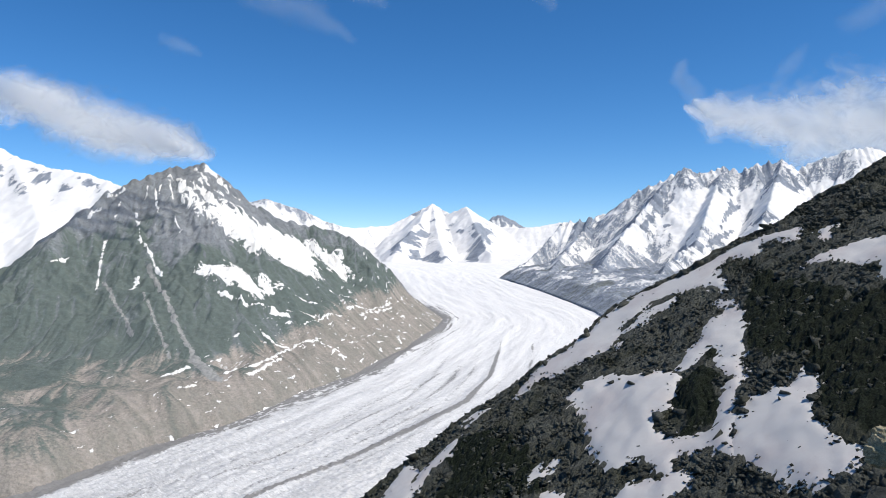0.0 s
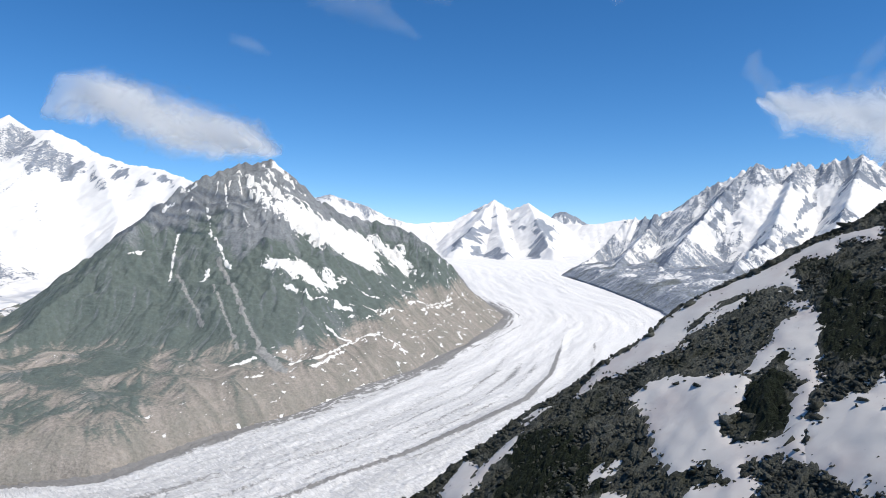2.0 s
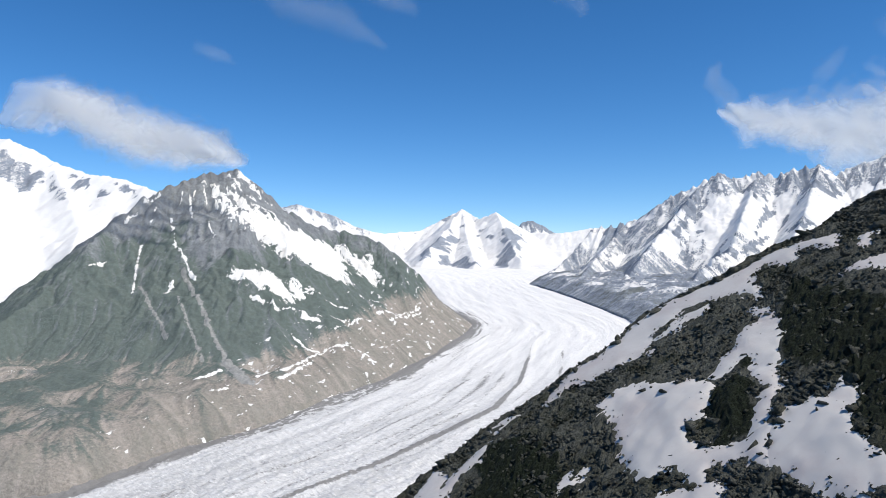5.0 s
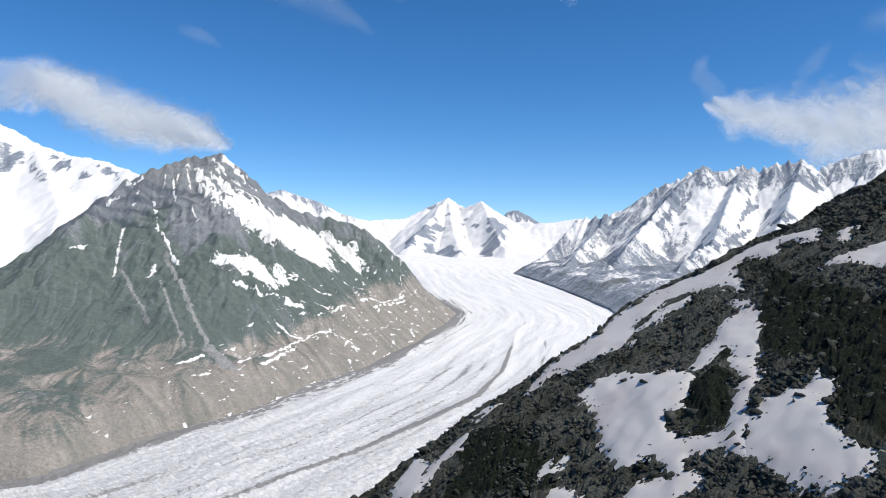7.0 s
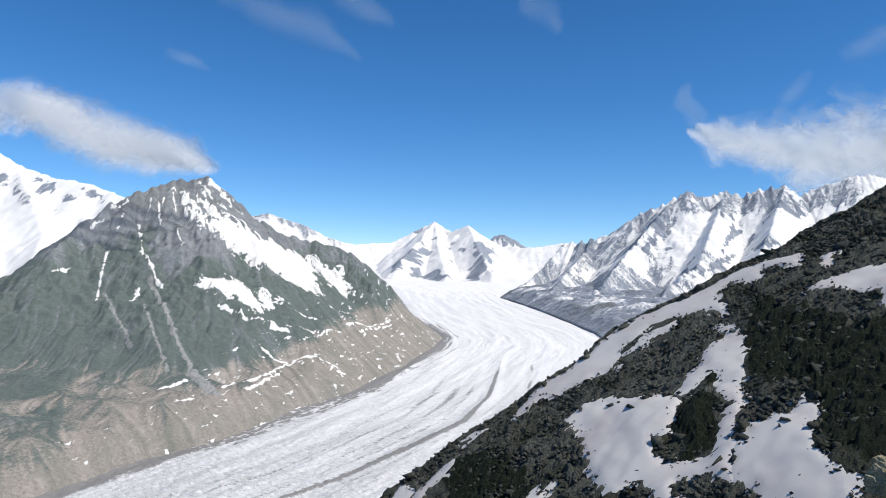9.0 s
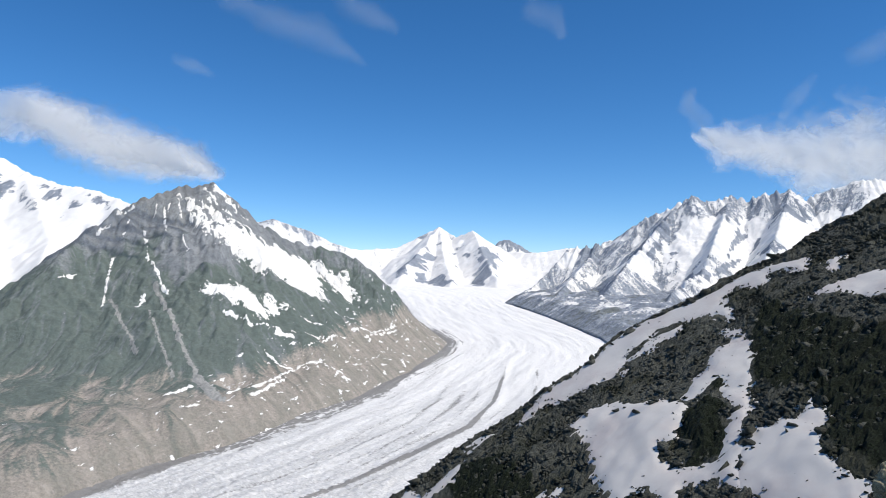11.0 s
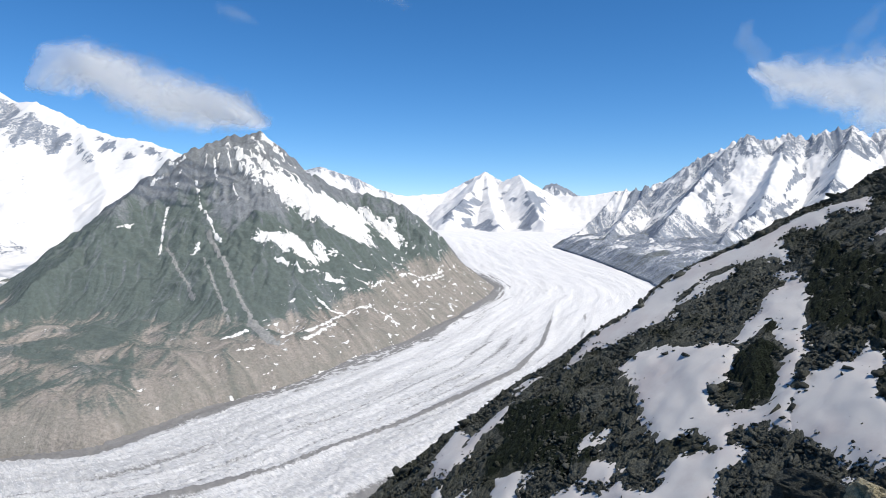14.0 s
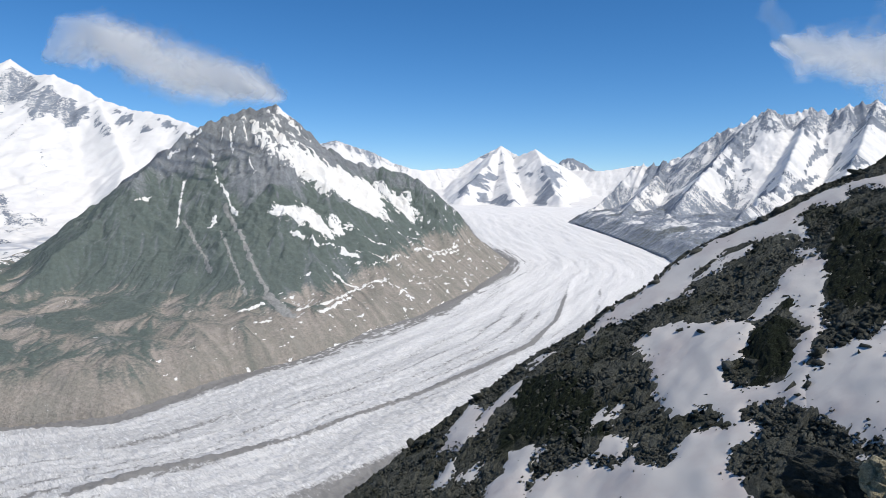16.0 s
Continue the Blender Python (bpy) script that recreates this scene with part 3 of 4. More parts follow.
STREAK_1 = ([(-432.8, 889.0), (-422.5, 861.0), (-408.9, 820.0)], 3.0)
STREAK_2 = ([(-419.7, 949.0), (-389.9, 895.0), (-340.9, 841.0)], 3.8)
STREAK_3 = ([(-418.6, 986.0), (-414.5, 969.0)], 2.2)
STREAK_4 = ([(-406.9, 983.0), (-384.8, 939.0)], 2.2)
STREAK_5 = ([(-366.9, 838.0), (-366.1, 821.0)], 6.8)
STREAK_6 = ([(-265.0, 824.0), (-234.1, 826.0)], 3.8)
STREAK_7 = ([(-205.6, 833.0), (-186.9, 840.0)], 4.5)
STREAK_8 = ([(-214.3, 688.0), (-190.3, 724.0), (-167.7, 798.0)], 4.5)
STREAK_9 = ([(-192.6, 690.0), (-173.5, 753.0)], 3.8)
STREAK_10 = ([(-269.2, 665.0), (-254.9, 692.0)], 5.2)
STREAK_11 = ([(-240.5, 639.0), (-230.4, 647.0)], 3.0)
STREAK_12 = ([(-148.2, 815.0), (-120.5, 807.0)], 2.2)
STREAK_13 = ([(-209.1, 795.0), (-186.1, 780.0), (-148.5, 817.0)], 2.2)
STREAK_14 = ([(-123.0, 924.0), (-77.3, 1013.0)], 3.8)
STREAK_15 = ([(-360.3, 976.0), (-328.2, 941.0)], 3.8)
STREAK_16 = ([(-357.6, 928.0), (-342.1, 907.0)], 2.2)
STREAK_17 = ([(-455.9, 960.0), (-469.0, 910.0)], 3.0)
STREAK_18 = ([(-465.2, 831.0), (-457.3, 854.0)], 4.5)
STREAK_19 = ([(-108.0, 924.0), (-76.6, 1003.0)], 3.0)
STREAK_20 = ([(-217.8, 882.0), (-161.5, 888.0)], 2.2)
STREAK_21 = ([(-236.3, 822.0), (-156.9, 863.0)], 1.5)
STREAK_22 = ([(-164.8, 832.0), (-133.8, 896.0)], 2.2)
STREAK_23 = ([(-367.5, 1029.0), (-334.1, 997.0)], 3.0)
STREAK_24 = ([(-317.5, 996.0), (-286.1, 994.0)], 3.0)
STREAK_25 = ([(-395.7, 1005.0), (-365.6, 990.0)], 3.0)
STREAK_26 = ([(-392.5, 997.0), (-379.4, 976.0)], 2.2)
STREAK_27 = ([(-375.2, 990.0), (-351.5, 965.0)], 2.2)
STREAK_28 = ([(-354.2, 992.0), (-324.0, 940.0)], 2.2)
STREAK_29 = ([(-402.2, 989.0), (-396.4, 971.0)], 2.2)
STREAK_30 = ([(-445.9, 972.0), (-456.5, 953.0)], 3.0)
STREAK_31 = ([(-439.1, 949.0), (-434.5, 923.0)], 2.2)
STREAKS = [STREAK_1, STREAK_2, STREAK_3, STREAK_4, STREAK_5, STREAK_6, STREAK_7, STREAK_8, STREAK_9, STREAK_10, STREAK_11, STREAK_12, STREAK_13, STREAK_14, STREAK_15, STREAK_16, STREAK_17, STREAK_18, STREAK_19, STREAK_20, STREAK_21, STREAK_22, STREAK_23, STREAK_24, STREAK_25, STREAK_26, STREAK_27, STREAK_28, STREAK_29, STREAK_30, STREAK_31]
SCREE_1 = ([(-360.1, 854.0), (-310.9, 791.0), (-254.7, 715.0)], 4.0)
SCREE_2 = ([(-254.7, 715.0), (-217.2, 671.0)], 9.6)
SCREE_3 = ([(-347.1, 808.0), (-281.2, 716.0)], 2.4)
SCREE_4 = ([(-405.3, 833.0), (-334.2, 750.0)], 2.4)
SCREES = [SCREE_1, SCREE_2, SCREE_3, SCREE_4]
ICE_LEFT = [(-700, 380), (-435, 398), (-355, 446), (-284, 468), (-230, 565), (-188, 621), (-103, 772), (-60, 886), (-15, 1008), (-2, 1100), (-60, 1309), (-108, 1686), (-166, 2173), (-330, 2900), (-500, 3500)]
ICE_RIGHT = [(-560, 120), (-300, 230), (-200, 290), (-107, 374), (-57, 434), (0, 520), (130, 700), (220, 850), (257, 1000), (254, 1175), (210, 1450), (150, 1850), (300, 2300), (500, 2900), (700, 3500)]


def shore(X, Y, h, rise=0.04):
    """Land meets the ice along its outline: a moraine wall outside, under the ice within."""
    s = -inside(X, Y, ICE_LEFT + ICE_RIGHT[::-1])
    base = ice_level(Y)
    wob = 4 * fbm(X / 30, Y / 30, 4, 5)
    wob = wob + 1.0 * ridged(X / 22, Y / 22, 4, 6)
    foot = np.clip(s / 25, 0, 1)
    wob = wob + 2.0 * ridged((0.5 * X + 0.86 * Y) / 10 + 0.4 * grain(X / 20, Y / 20, 3), s / 70, 3, 18) * np.clip(s / 25, 0, 1)
    wob = wob + 6 * ridged((0.5 * X + 0.86 * Y) / 32 + 0.3 * grain(X / 40, Y / 40, 4), s / 160, 4, 8) * np.clip(s / 60 - 0.3, 0, 1)
    top = base + 0.62 * np.minimum(s, 50) + 1.6 * np.maximum(s - 50, 0) + 1.0 * wob * foot
    wall = base + 0.5 * np.minimum(s, 40) + rise * np.clip(s - 40, 0, 160) + wob * foot
    low = base - 1.2 - 0.4 * np.minimum(-s, 60)
    return np.where(s > 0, np.maximum(np.minimum(h, top), wall), np.minimum(h, low))


# ---- meshes from heights ----
def sheet(name, X, Y, Z, mat, keep=None, attrs=None, uv=None, smooth=True, parent=None, layers=1):
    """A grid of heights as one mesh; keep: the cells that stay."""
    r, c = X.shape
    idx = np.arange(r * c).reshape(r, c)
    quads = np.stack([idx[:-1, :-1], idx[:-1, 1:], idx[1:, 1:], idx[1:, :-1]], -1).reshape(-1, 4)
    if layers > 1:
        quads = quads.reshape(r - 1, c - 1, 4)[(np.arange(r - 1) + 1) % (r // layers) > 0].reshape(-1, 4)
    if keep is not None:
        k = keep[:-1, :-1] | keep[:-1, 1:] | keep[1:, 1:] | keep[1:, :-1]
        if layers > 1:
            k = k[(np.arange(r - 1) + 1) % (r // layers) > 0]
        quads = quads[k.reshape(-1)]
    used = np.unique(quads)
    back = np.zeros(r * c, np.int64)
    back[used] = np.arange(len(used))
    quads = back[quads]
    co = np.stack([X, Y, Z], -1).reshape(-1, 3)[used].astype(np.float32)
    me = bpy.data.meshes.new(name)
    me.vertices.add(len(co))
    me.vertices.foreach_set("co", co.ravel())
    me.loops.add(quads.size)
    me.loops.foreach_set("vertex_index", quads.ravel().astype(np.int32))
    me.polygons.add(len(quads))
    me.polygons.foreach_set("loop_start", np.arange(0, quads.size, 4, dtype=np.int32))
    me.polygons.foreach_set("loop_total", np.full(len(quads), 4, np.int32))
    me.polygons.foreach_set("use_smooth", np.full(len(quads), smooth))
    if uv is not None:
        layer = me.uv_layers.new(name="UVMap")
        layer.data.foreach_set("uv", np.stack(uv, -1).reshape(-1, 2)[used][quads.ravel()].astype(np.float32).ravel())
    me.update(calc_edges=True)
    for key, value in (attrs or {}).items():
        at = me.attributes.new(key, "FLOAT", "POINT")
        at.data.foreach_set("value", np.asarray(value, np.float32).reshape(-1)[used])
    me.materials.append(mat)
    ob = new(name, me)
    ob.parent = parent
    return ob


def grid(x0, x1, y0, y1, step_x, step_y=None):
    return np.meshgrid(np.arange(x0, x1, step_x), np.arange(y0, y1, step_y or step_x))


def sample(Z, x0, y0, s, X, Y):
    """Heights of a grid between its points."""
    i, j = np.clip((X - x0) / s, 0, Z.shape[1] - 1.01), np.clip((Y - y0) / s, 0, Z.shape[0] - 1.01)
    a, b = i.astype(int), j.astype(int)
    u, v = i - a, j - b
    return (Z[b, a] * (1 - u) + Z[b, a + 1] * u) * (1 - v) + (Z[b + 1, a] * (1 - u) + Z[b + 1, a + 1] * u) * v


def drape(name, pts, margin, cover, land, mat, parent, label, cell=1.0, thick=1.2):
    """A layer lying on the land where cover(X, Y) is positive; its hem dips under the ground."""
    p = np.array(pts)
    (x0, y0), (x1, y1) = p.min(0) - margin, p.max(0) + margin
    X, Y = grid(x0, x1, y0, y1, cell)
    c = cover(X, Y)
    if (c > -0.3).any():
        tagged(sheet(name, X, Y, sample(*land, X, Y) + thick * np.tanh(c), mat, keep=c > -0.45, parent=parent), label)


def steepness(Z, s):
    gy, gx = np.gradient(Z, s)
    return np.hypot(gx, gy)


def smoothed(Z, times):
    for _ in range(times):
        p = np.pad(Z, 1, mode="edge")
        Z = (p[:-2, 1:-1] + p[2:, 1:-1] + p[1:-1, :-2] + p[1:-1, 2:] + 2 * Z) / 6
    return Z


def streaks(Z, s, seed, reach=16):
    """Where water and falling stones run: grain drawn out along the line of fall, about -1 to 1."""
    gy, gx = np.gradient(smoothed(Z, 8), s)
    n = np.hypot(gx, gy) + 1e-6
    gx, gy = gx / n, gy / n
    rows, cols = Z.shape
    J, I = np.meshgrid(np.arange(rows), np.arange(cols), indexing="ij")
    out = 0.0
    for size, weight in ((1.7, 0.5), (4.5, 0.6)):
        base, total = grain(I / size + 3.1, J / size + 7.7, seed), 0.0
        for way in (1, -1):
            i, j = I.astype(float), J.astype(float)
            for _ in range(int(reach * (1 + 0.25 * size))):
                a, b = np.clip(i.round().astype(int), 0, cols - 1), np.clip(j.round().astype(int), 0, rows - 1)
                total = total + base[b, a]
                i, j = i + way * gx[b, a], j + way * gy[b, a]
        out = out + weight * total / (2 * total.std())
    return np.clip(out, -1.5, 1.5)


# ---- the glacier and the valley ground ----
def build_ice():
    rows, cols = 920, 230
    k = np.linspace(0, 1, rows) ** 1.5
    def along(pts):
        p = np.array(pts, float)
        s = np.linspace(0, 1, len(p))
        m = np.stack([np.interp(k, s, p[:, i]) for i in (0, 1)], -1)
        w = np.hanning(71)[1:-1]
        pad = np.concatenate([np.repeat(m[:1], 34, 0), m, np.repeat(m[-1:], 34, 0)])
        return np.stack([np.convolve(pad[:, i], w / w.sum(), "valid")[:rows] for i in (0, 1)], -1)
    left, right = along(ICE_LEFT), along(ICE_RIGHT)
    v = np.linspace(-0.12, 1.12, cols)
    X = left[:, None, 0] * (1 - v) + right[:, None, 0] * v
    Y = left[:, None, 1] * (1 - v) + right[:, None, 1] * v
    mid = (left + right) / 2
    u = np.concatenate([[0], np.cumsum(np.hypot(*np.diff(mid, axis=0).T))])[:, None] + 0 * X
    width = np.hypot(*(right - left).T)[:, None]
    W = v[None] * width
    near = step(1000, 450, Y)
    edge = -inside(X, Y, ICE_LEFT + ICE_RIGHT[::-1])
    d1, _ = to_line(X, Y, MORAINE)
    rough = ridged(u / 8 + 0.5 * grain(u / 30, W / 30, 7), W / 17, 4, 3)
    Z = ice_level(Y) + near * (1.15 * rough + 0.7 * fbm(u / 5, W / 5, 4, 9)) + 1.5 * fbm(u / 120, W / 25, 4, 8)
    Z = Z - 3 * step(-25, 10, edge) + 1.5 * np.exp(-(d1 / 7) ** 2)
    fade = 0.35 + 0.65 * step(1050, 700, Y)
    lane = lambda d, w: np.exp(-(d / w) ** 2)
    m = np.array(MORAINE)
    west = np.interp(Y, m[:, 1], m[:, 0]) - X
    debris = 0.98 * lane(d1, 2.6 + 2.2 * near) * fade + (0.52 * lane(west - 22, 4) + 0.48 * lane(west - 40, 6) + 0.40 * lane(west - 62, 5) + 0.38 * lane(west - 85, 9) + 0.36 * lane(west + 14, 2.5)) * fade * step(1000, 800, Y)
    debris = debris + 0.92 * step(-1, -0.1, edge / (12 + 30 * step(480, 640, Y) * step(1000, 800, Y)) + 0.25 * grain(u / 25, W / 8, 27)) * step(0.5, 0.3, v)[None] * (1 - 0.6 * step(0.05, 0.4, grain(u / 7 + 0.5 * grain(u / 20, W / 12, 28), W / 4.5, 29)) * step(520, 620, Y)) + 0.9 * step(-22, -5, edge) * step(900, 600, Y) * (v[None] > 0.5)
    arcs = step(0.0, 0.5, grain(W / 5 + 0.3 * grain(u / 40, W / 20, 24), u / 120, 22) + 0.4 * grain(W / 2, u / 14, 23))
    debris = debris + 0.75 * arcs * step(-75, -5, edge) * step(650, 800, Y) * step(1500, 1150, Y) * step(0.5, 0.3, v)[None]
    debris = debris + 0.55 * step(4, 1, np.abs(west + 42 + 3 * grain(u / 30, W / 30, 25))) * step(640, 760, Y) * step(1000, 860, Y)
    debris = debris + 0.25 * step(0.35, 0.75, grain(W / 9, u / 700, 21)) * step(1150, 600, Y) + 0.8 * step(-35, 0, edge) * step(700, 900, Y) * step(1500, 1150, Y) * step(0.5, 0.3, v)[None]
    ob = sheet("glacier", X, Y, Z, ICE, attrs={"debris": debris, "bare": 0.8 * near + 0.2 * step(2200, 1400, Y)}, uv=(u, W))
    return tagged(ob, "winding white glacier with grey medial moraine stripes and crevasses", "glacier", kind="structure")


build_ice()
X, Y = grid(-4950, 4951, -4950, 4951, 150)
far = np.hypot(X, Y)
tagged(sheet("ground", X, Y, -192 + 0 * far, GROUND), "grey-brown valley ground under ice and mountains", "ground", kind="structure")


# ---- mountains ----
def build_left_peak():
    s = 1.7
    X, Y = grid(-700, 60, 430, 1240, s)
    Z, gully = range_height(X, Y, LEFT_PEAK, 0.85, 500, 15, 48, 5, 11)
    Z = shore(X, Y, Z)
    over = Z - ice_level(Y)
    calm = 0.85 * step(85, 35, over)
    Z = Z * (1 - calm) + smoothed(Z, 60) * calm
    run = streaks(Z, s, 401)
    Z = Z - (1.2 + 0.9 * calm) * run * step(4, 25, over)
    steep = steepness(smoothed(Z, 2), s)
    over = Z - ice_level(Y)
    snow = np.zeros(X.shape)
    snow = np.maximum(snow, 0.72 * step(0.25, -0.4, gully) * step(0, 80, Z) * step(0.2, 0.55, fbm(X / 22, Y / 22, 4, 19) + 0.3))
    away = -inside(X, Y, ICE_LEFT + ICE_RIGHT[::-1])
    line = 0.5 * X + 0.86 * Y
    fleck = grain(line / 22 + 0.4 * grain(X / 30, Y / 30, 43), (away + 8 * grain(X / 25, Y / 25, 44)) / 5.0, 45) + 0.6 * grain(line / 8, away / 3.5, 46)
    snow = np.maximum(snow, 0.62 * step(0.38, 0.85, fleck + 0.16 * step(-210, -90, X) - 0.30 * step(-200, -330, X)) * step(190, 90, away))
    scree = 0.85 * step(44, 8, over + 9 * fbm(X / 45, Y / 45, 5, 23) - 6 * gully - 6 * step(-430, -520, X) - 26 * step(-230, -110, X))
    veg = (0.98 * step(120, -50, Z + 45 * fbm(X / 60, Y / 60, 5, 41)) - 0.22 * gully) * step(2.6, 1.5, steep)
    ob = sheet("mountain", X, Y, Z, ROCK_LEFT, keep=over > -12, attrs={"snow": snow, "scree": scree, "veg": veg, "streak": run})
    tagged(ob, "pyramid-shaped grey rock mountain with green turf flanks and snow streaks", "mountain")
    land = (Z, -700, 430, s)
    fray = lambda X, Y: 3.2 * fbm(X / 8, Y / 8, 6, 31, 0.8)
    for field in (FIELD_UPPER, FIELD_MID, FIELD_GULLY, FIELD_CREST):
        drape("snowfield", field, 8, lambda X, Y: (inside(X, Y, field) + 2.2 * fray(X, Y) + 8 * (fbm((X + Y) / 14, (X - Y) / 32, 5, 47, 0.65) + 0.1)) / 4, land, FIRN, ob, "broad bright firn field below the crest")
    for pts, w in STREAKS:
        drape("snow_streak", pts, 8, lambda X, Y: (0.36 * w - to_line(X, Y, pts)[0] + 0.6 * fray(X, Y) + 1.2 * grain(X / 14, Y / 14, 39)) / 1.5, land, FIRN, ob, "narrow snow streak in a gully", 0.7)
    for pts, w in SCREES:
        drape("scree_chute", pts, 10, lambda X, Y: (0.6 * w - to_line(X, Y, pts)[0] + 0.5 * fray(X, Y)) / 3, land, SCREE, ob, "pale grey debris chute", 1.0, 0.7)


def within(X, Y, outlines, wobble, seed):
    """1 inside any of the outlines in plan, 0 outside, with a frayed edge."""
    best = np.maximum.reduce([inside(X, Y, pts) for pts in outlines])
    return step(-5, 5, best + wobble * fbm(X / (2.2 * wobble), Y / (2.2 * wobble), 5, seed, 0.6))


def build_range(name, lines, box, s, slope, reach, rib, wave, jag, seed, turf, label):
    X, Y = grid(*box, s)
    Z, gully = range_height(X, Y, lines, slope, reach, rib, wave, jag, seed)
    Z = shore(X, Y, Z, 0.10 if lines is RIGHT_RANGE else 0.04) if turf else Z
    over = Z - ice_level(Y)
    if lines is FAR_PEAKS:
        Z = Z + 17 * fbm(X / 170, Y / 230, 5, 77) * step(15, 110, to_line(X, Y, lines[0])[0])
        Z = np.maximum(Z, ice_level(Y) - 8 + 13 * step(2700, 3000, Y) + 4 * fbm(X / 150, Y / 150, 4, 61))
        over = Z - ice_level(Y)
    if lines is SNOW_MASSIF:
        away = -inside(X, Y, ICE_LEFT + ICE_RIGHT[::-1])
        floor = ice_level(Y) + 0.16 * np.minimum(away, 70) + 2.5 * fbm(X / 50, Y / 50, 5, 63) - 8 * step(60, 0, away)
        Z = np.where(away > 0, np.maximum(Z, floor), Z)
        over = Z - ice_level(Y)
    run = streaks(Z, s, seed + 400)
    Z = Z - (0.5 if lines is RIGHT_RANGE else 0.18) * s * run * step(2, 20, over)
    if lines is SNOW_MASSIF:
        snow = 0.80 + 0.25 * fbm(X / 90, Y / 90, 5, 79, 0.6) * step(1500, 1100, Y) - 0.12 * step(1250, 900, Y) - 0.20 * step(800, 650, Y) - 0.2 * step(28, 10, over)
        snow = snow - 0.37 * within(X, Y, (MASSIF_FACE, MASSIF_CRAG, MASSIF_KNOB), 22, 66) - 0.16 * step(-0.72, -0.77, X / Y) * step(-75, -45, Z) * step(5, -20, Z)
    if lines is FAR_PEAKS:
        snow = 0.82 - 0.55 * within(X, Y, (FAR_CLIFF_1, FAR_CLIFF_2, FAR_CLIFF_3), 30, 73)
        snow = snow - 0.30 * step(110, 30, to_line(X, Y, lines[0])[0] + 40 * fbm(X / 50, Y / 50, 4, 76)) * step(-450, -600, X)
        snow = snow - 0.30 * step(0.25, 0.55, fbm(X / 55, Y / 90, 4, 74)) * step(-250, -150, X) * step(260, 200, X) * step(3200, 3400, Y)
    if lines is EIGER:
        snow = 0.72 + 0.35 * fbm(X / 60, Y / 60, 4, 79) - 0.3 * step(40, 10, to_line(X, Y, lines[0])[0])
    if lines is RIGHT_RANGE:
        low = Z + 30 * fbm(X / 90, Y / 90, 4, 78)
        snow = 0.84 - 0.22 * step(90, 20, low) + 0.15 * fbm(X / 60, Y / 60, 5, 79, 0.6)
        crest = within(X, Y, (ROCK_CREST_1, ROCK_CREST_2, ROCK_CREST_3), 10, 83)
        crest = np.maximum(crest, 0.85 * step(38, 18, to_line(X, Y, lines[0])[0]))
        slabs = within(X, Y, (ROCK_RIB_1, ROCK_RIB_2, ROCK_RIB_3, ROCK_RIB_4, ROCK_RIB_5), 6, 84)
        foot = np.maximum(within(X, Y, (ROCK_FOOT, ROCK_LOWER), 16, 85), step(350, 320, X) * step(80, 50, low))
        foot = np.maximum(foot, step(62, 38, over))
        snow = np.minimum(snow, 0.84 - np.maximum.reduce([0.35 * crest, 0.55 * slabs, 0.42 * foot])) - 0.12 * step(30, 10, over)
    veg = turf * step(70, 10, over) * 0.8
    keep = (over > -25) & ~((Y < 760) & (X > -690)) if lines is SNOW_MASSIF else over > -25
    ob = sheet(name, X, Y, Z, ROCK_HAZED, keep=keep, attrs={"snow": snow, "scree": (0.25 if lines is RIGHT_RANGE else 0.75) * turf / 0.6 * step(24, 8, over) + (0.55 * step(1000, 800, Y) if lines is SNOW_MASSIF else 0), "veg": veg, "streak": run})
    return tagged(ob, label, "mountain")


build_left_peak()
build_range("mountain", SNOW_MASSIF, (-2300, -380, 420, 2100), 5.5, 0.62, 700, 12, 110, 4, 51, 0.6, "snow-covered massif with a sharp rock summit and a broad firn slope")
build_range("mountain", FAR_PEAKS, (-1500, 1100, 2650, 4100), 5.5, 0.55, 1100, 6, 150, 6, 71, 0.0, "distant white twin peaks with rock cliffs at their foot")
build_range("mountain", EIGER, (100, 800, 4150, 4450), 5.0, 1.2, 600, 20, 90, 8, 91, 0.0, "far rock summit, coloured haze-blue, behind the snow saddle")
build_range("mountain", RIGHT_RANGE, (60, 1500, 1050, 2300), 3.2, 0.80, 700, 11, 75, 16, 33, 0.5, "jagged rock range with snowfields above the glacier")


# ---- the near slope ----
def slope_height(X, Y):
    """The rubble slope below the viewpoint: a tilted face that breaks off at its crest."""
    c = np.array(CREST)
    crest = np.interp(X, [-80, *c[:, 0], 130], [78, *c[:, 1], 119])
    base = 0.593 * X + 0.273 * Y - 60.8
    beyond = np.maximum(Y - crest, 0)
    Z = base - 1.15 * (np.sqrt(beyond ** 2 + 4) - 2)
    Z = Z + 0.9 * fbm(X / 16, Y / 16, 4, 101) * step(0, 12, np.abs(Y - crest))
    return Z


def snow_depth(X, Y):
    best = np.full(X.shape, -9.0)
    for bed in SNOW_BEDS:
        best = np.maximum(best, inside(X, Y, bed))
    return best + 0.55 * fbm(X / 2.4, Y / 2.4, 5, 131, 0.65)


def moss_and_shade(X, Y):
    """Where turf and moss bind the rubble, coloured darker for shade as well."""
    best = np.full(X.shape, -9.0)
    for patch in (SHADED_MOSS_1, SHADED_MOSS_2, SHADED_MOSS_3):
        best = np.maximum(best, inside(X, Y, patch))
    return step(-1.5, 1.5, best + 2.0 * fbm(X / 5, Y / 5, 4, 137))


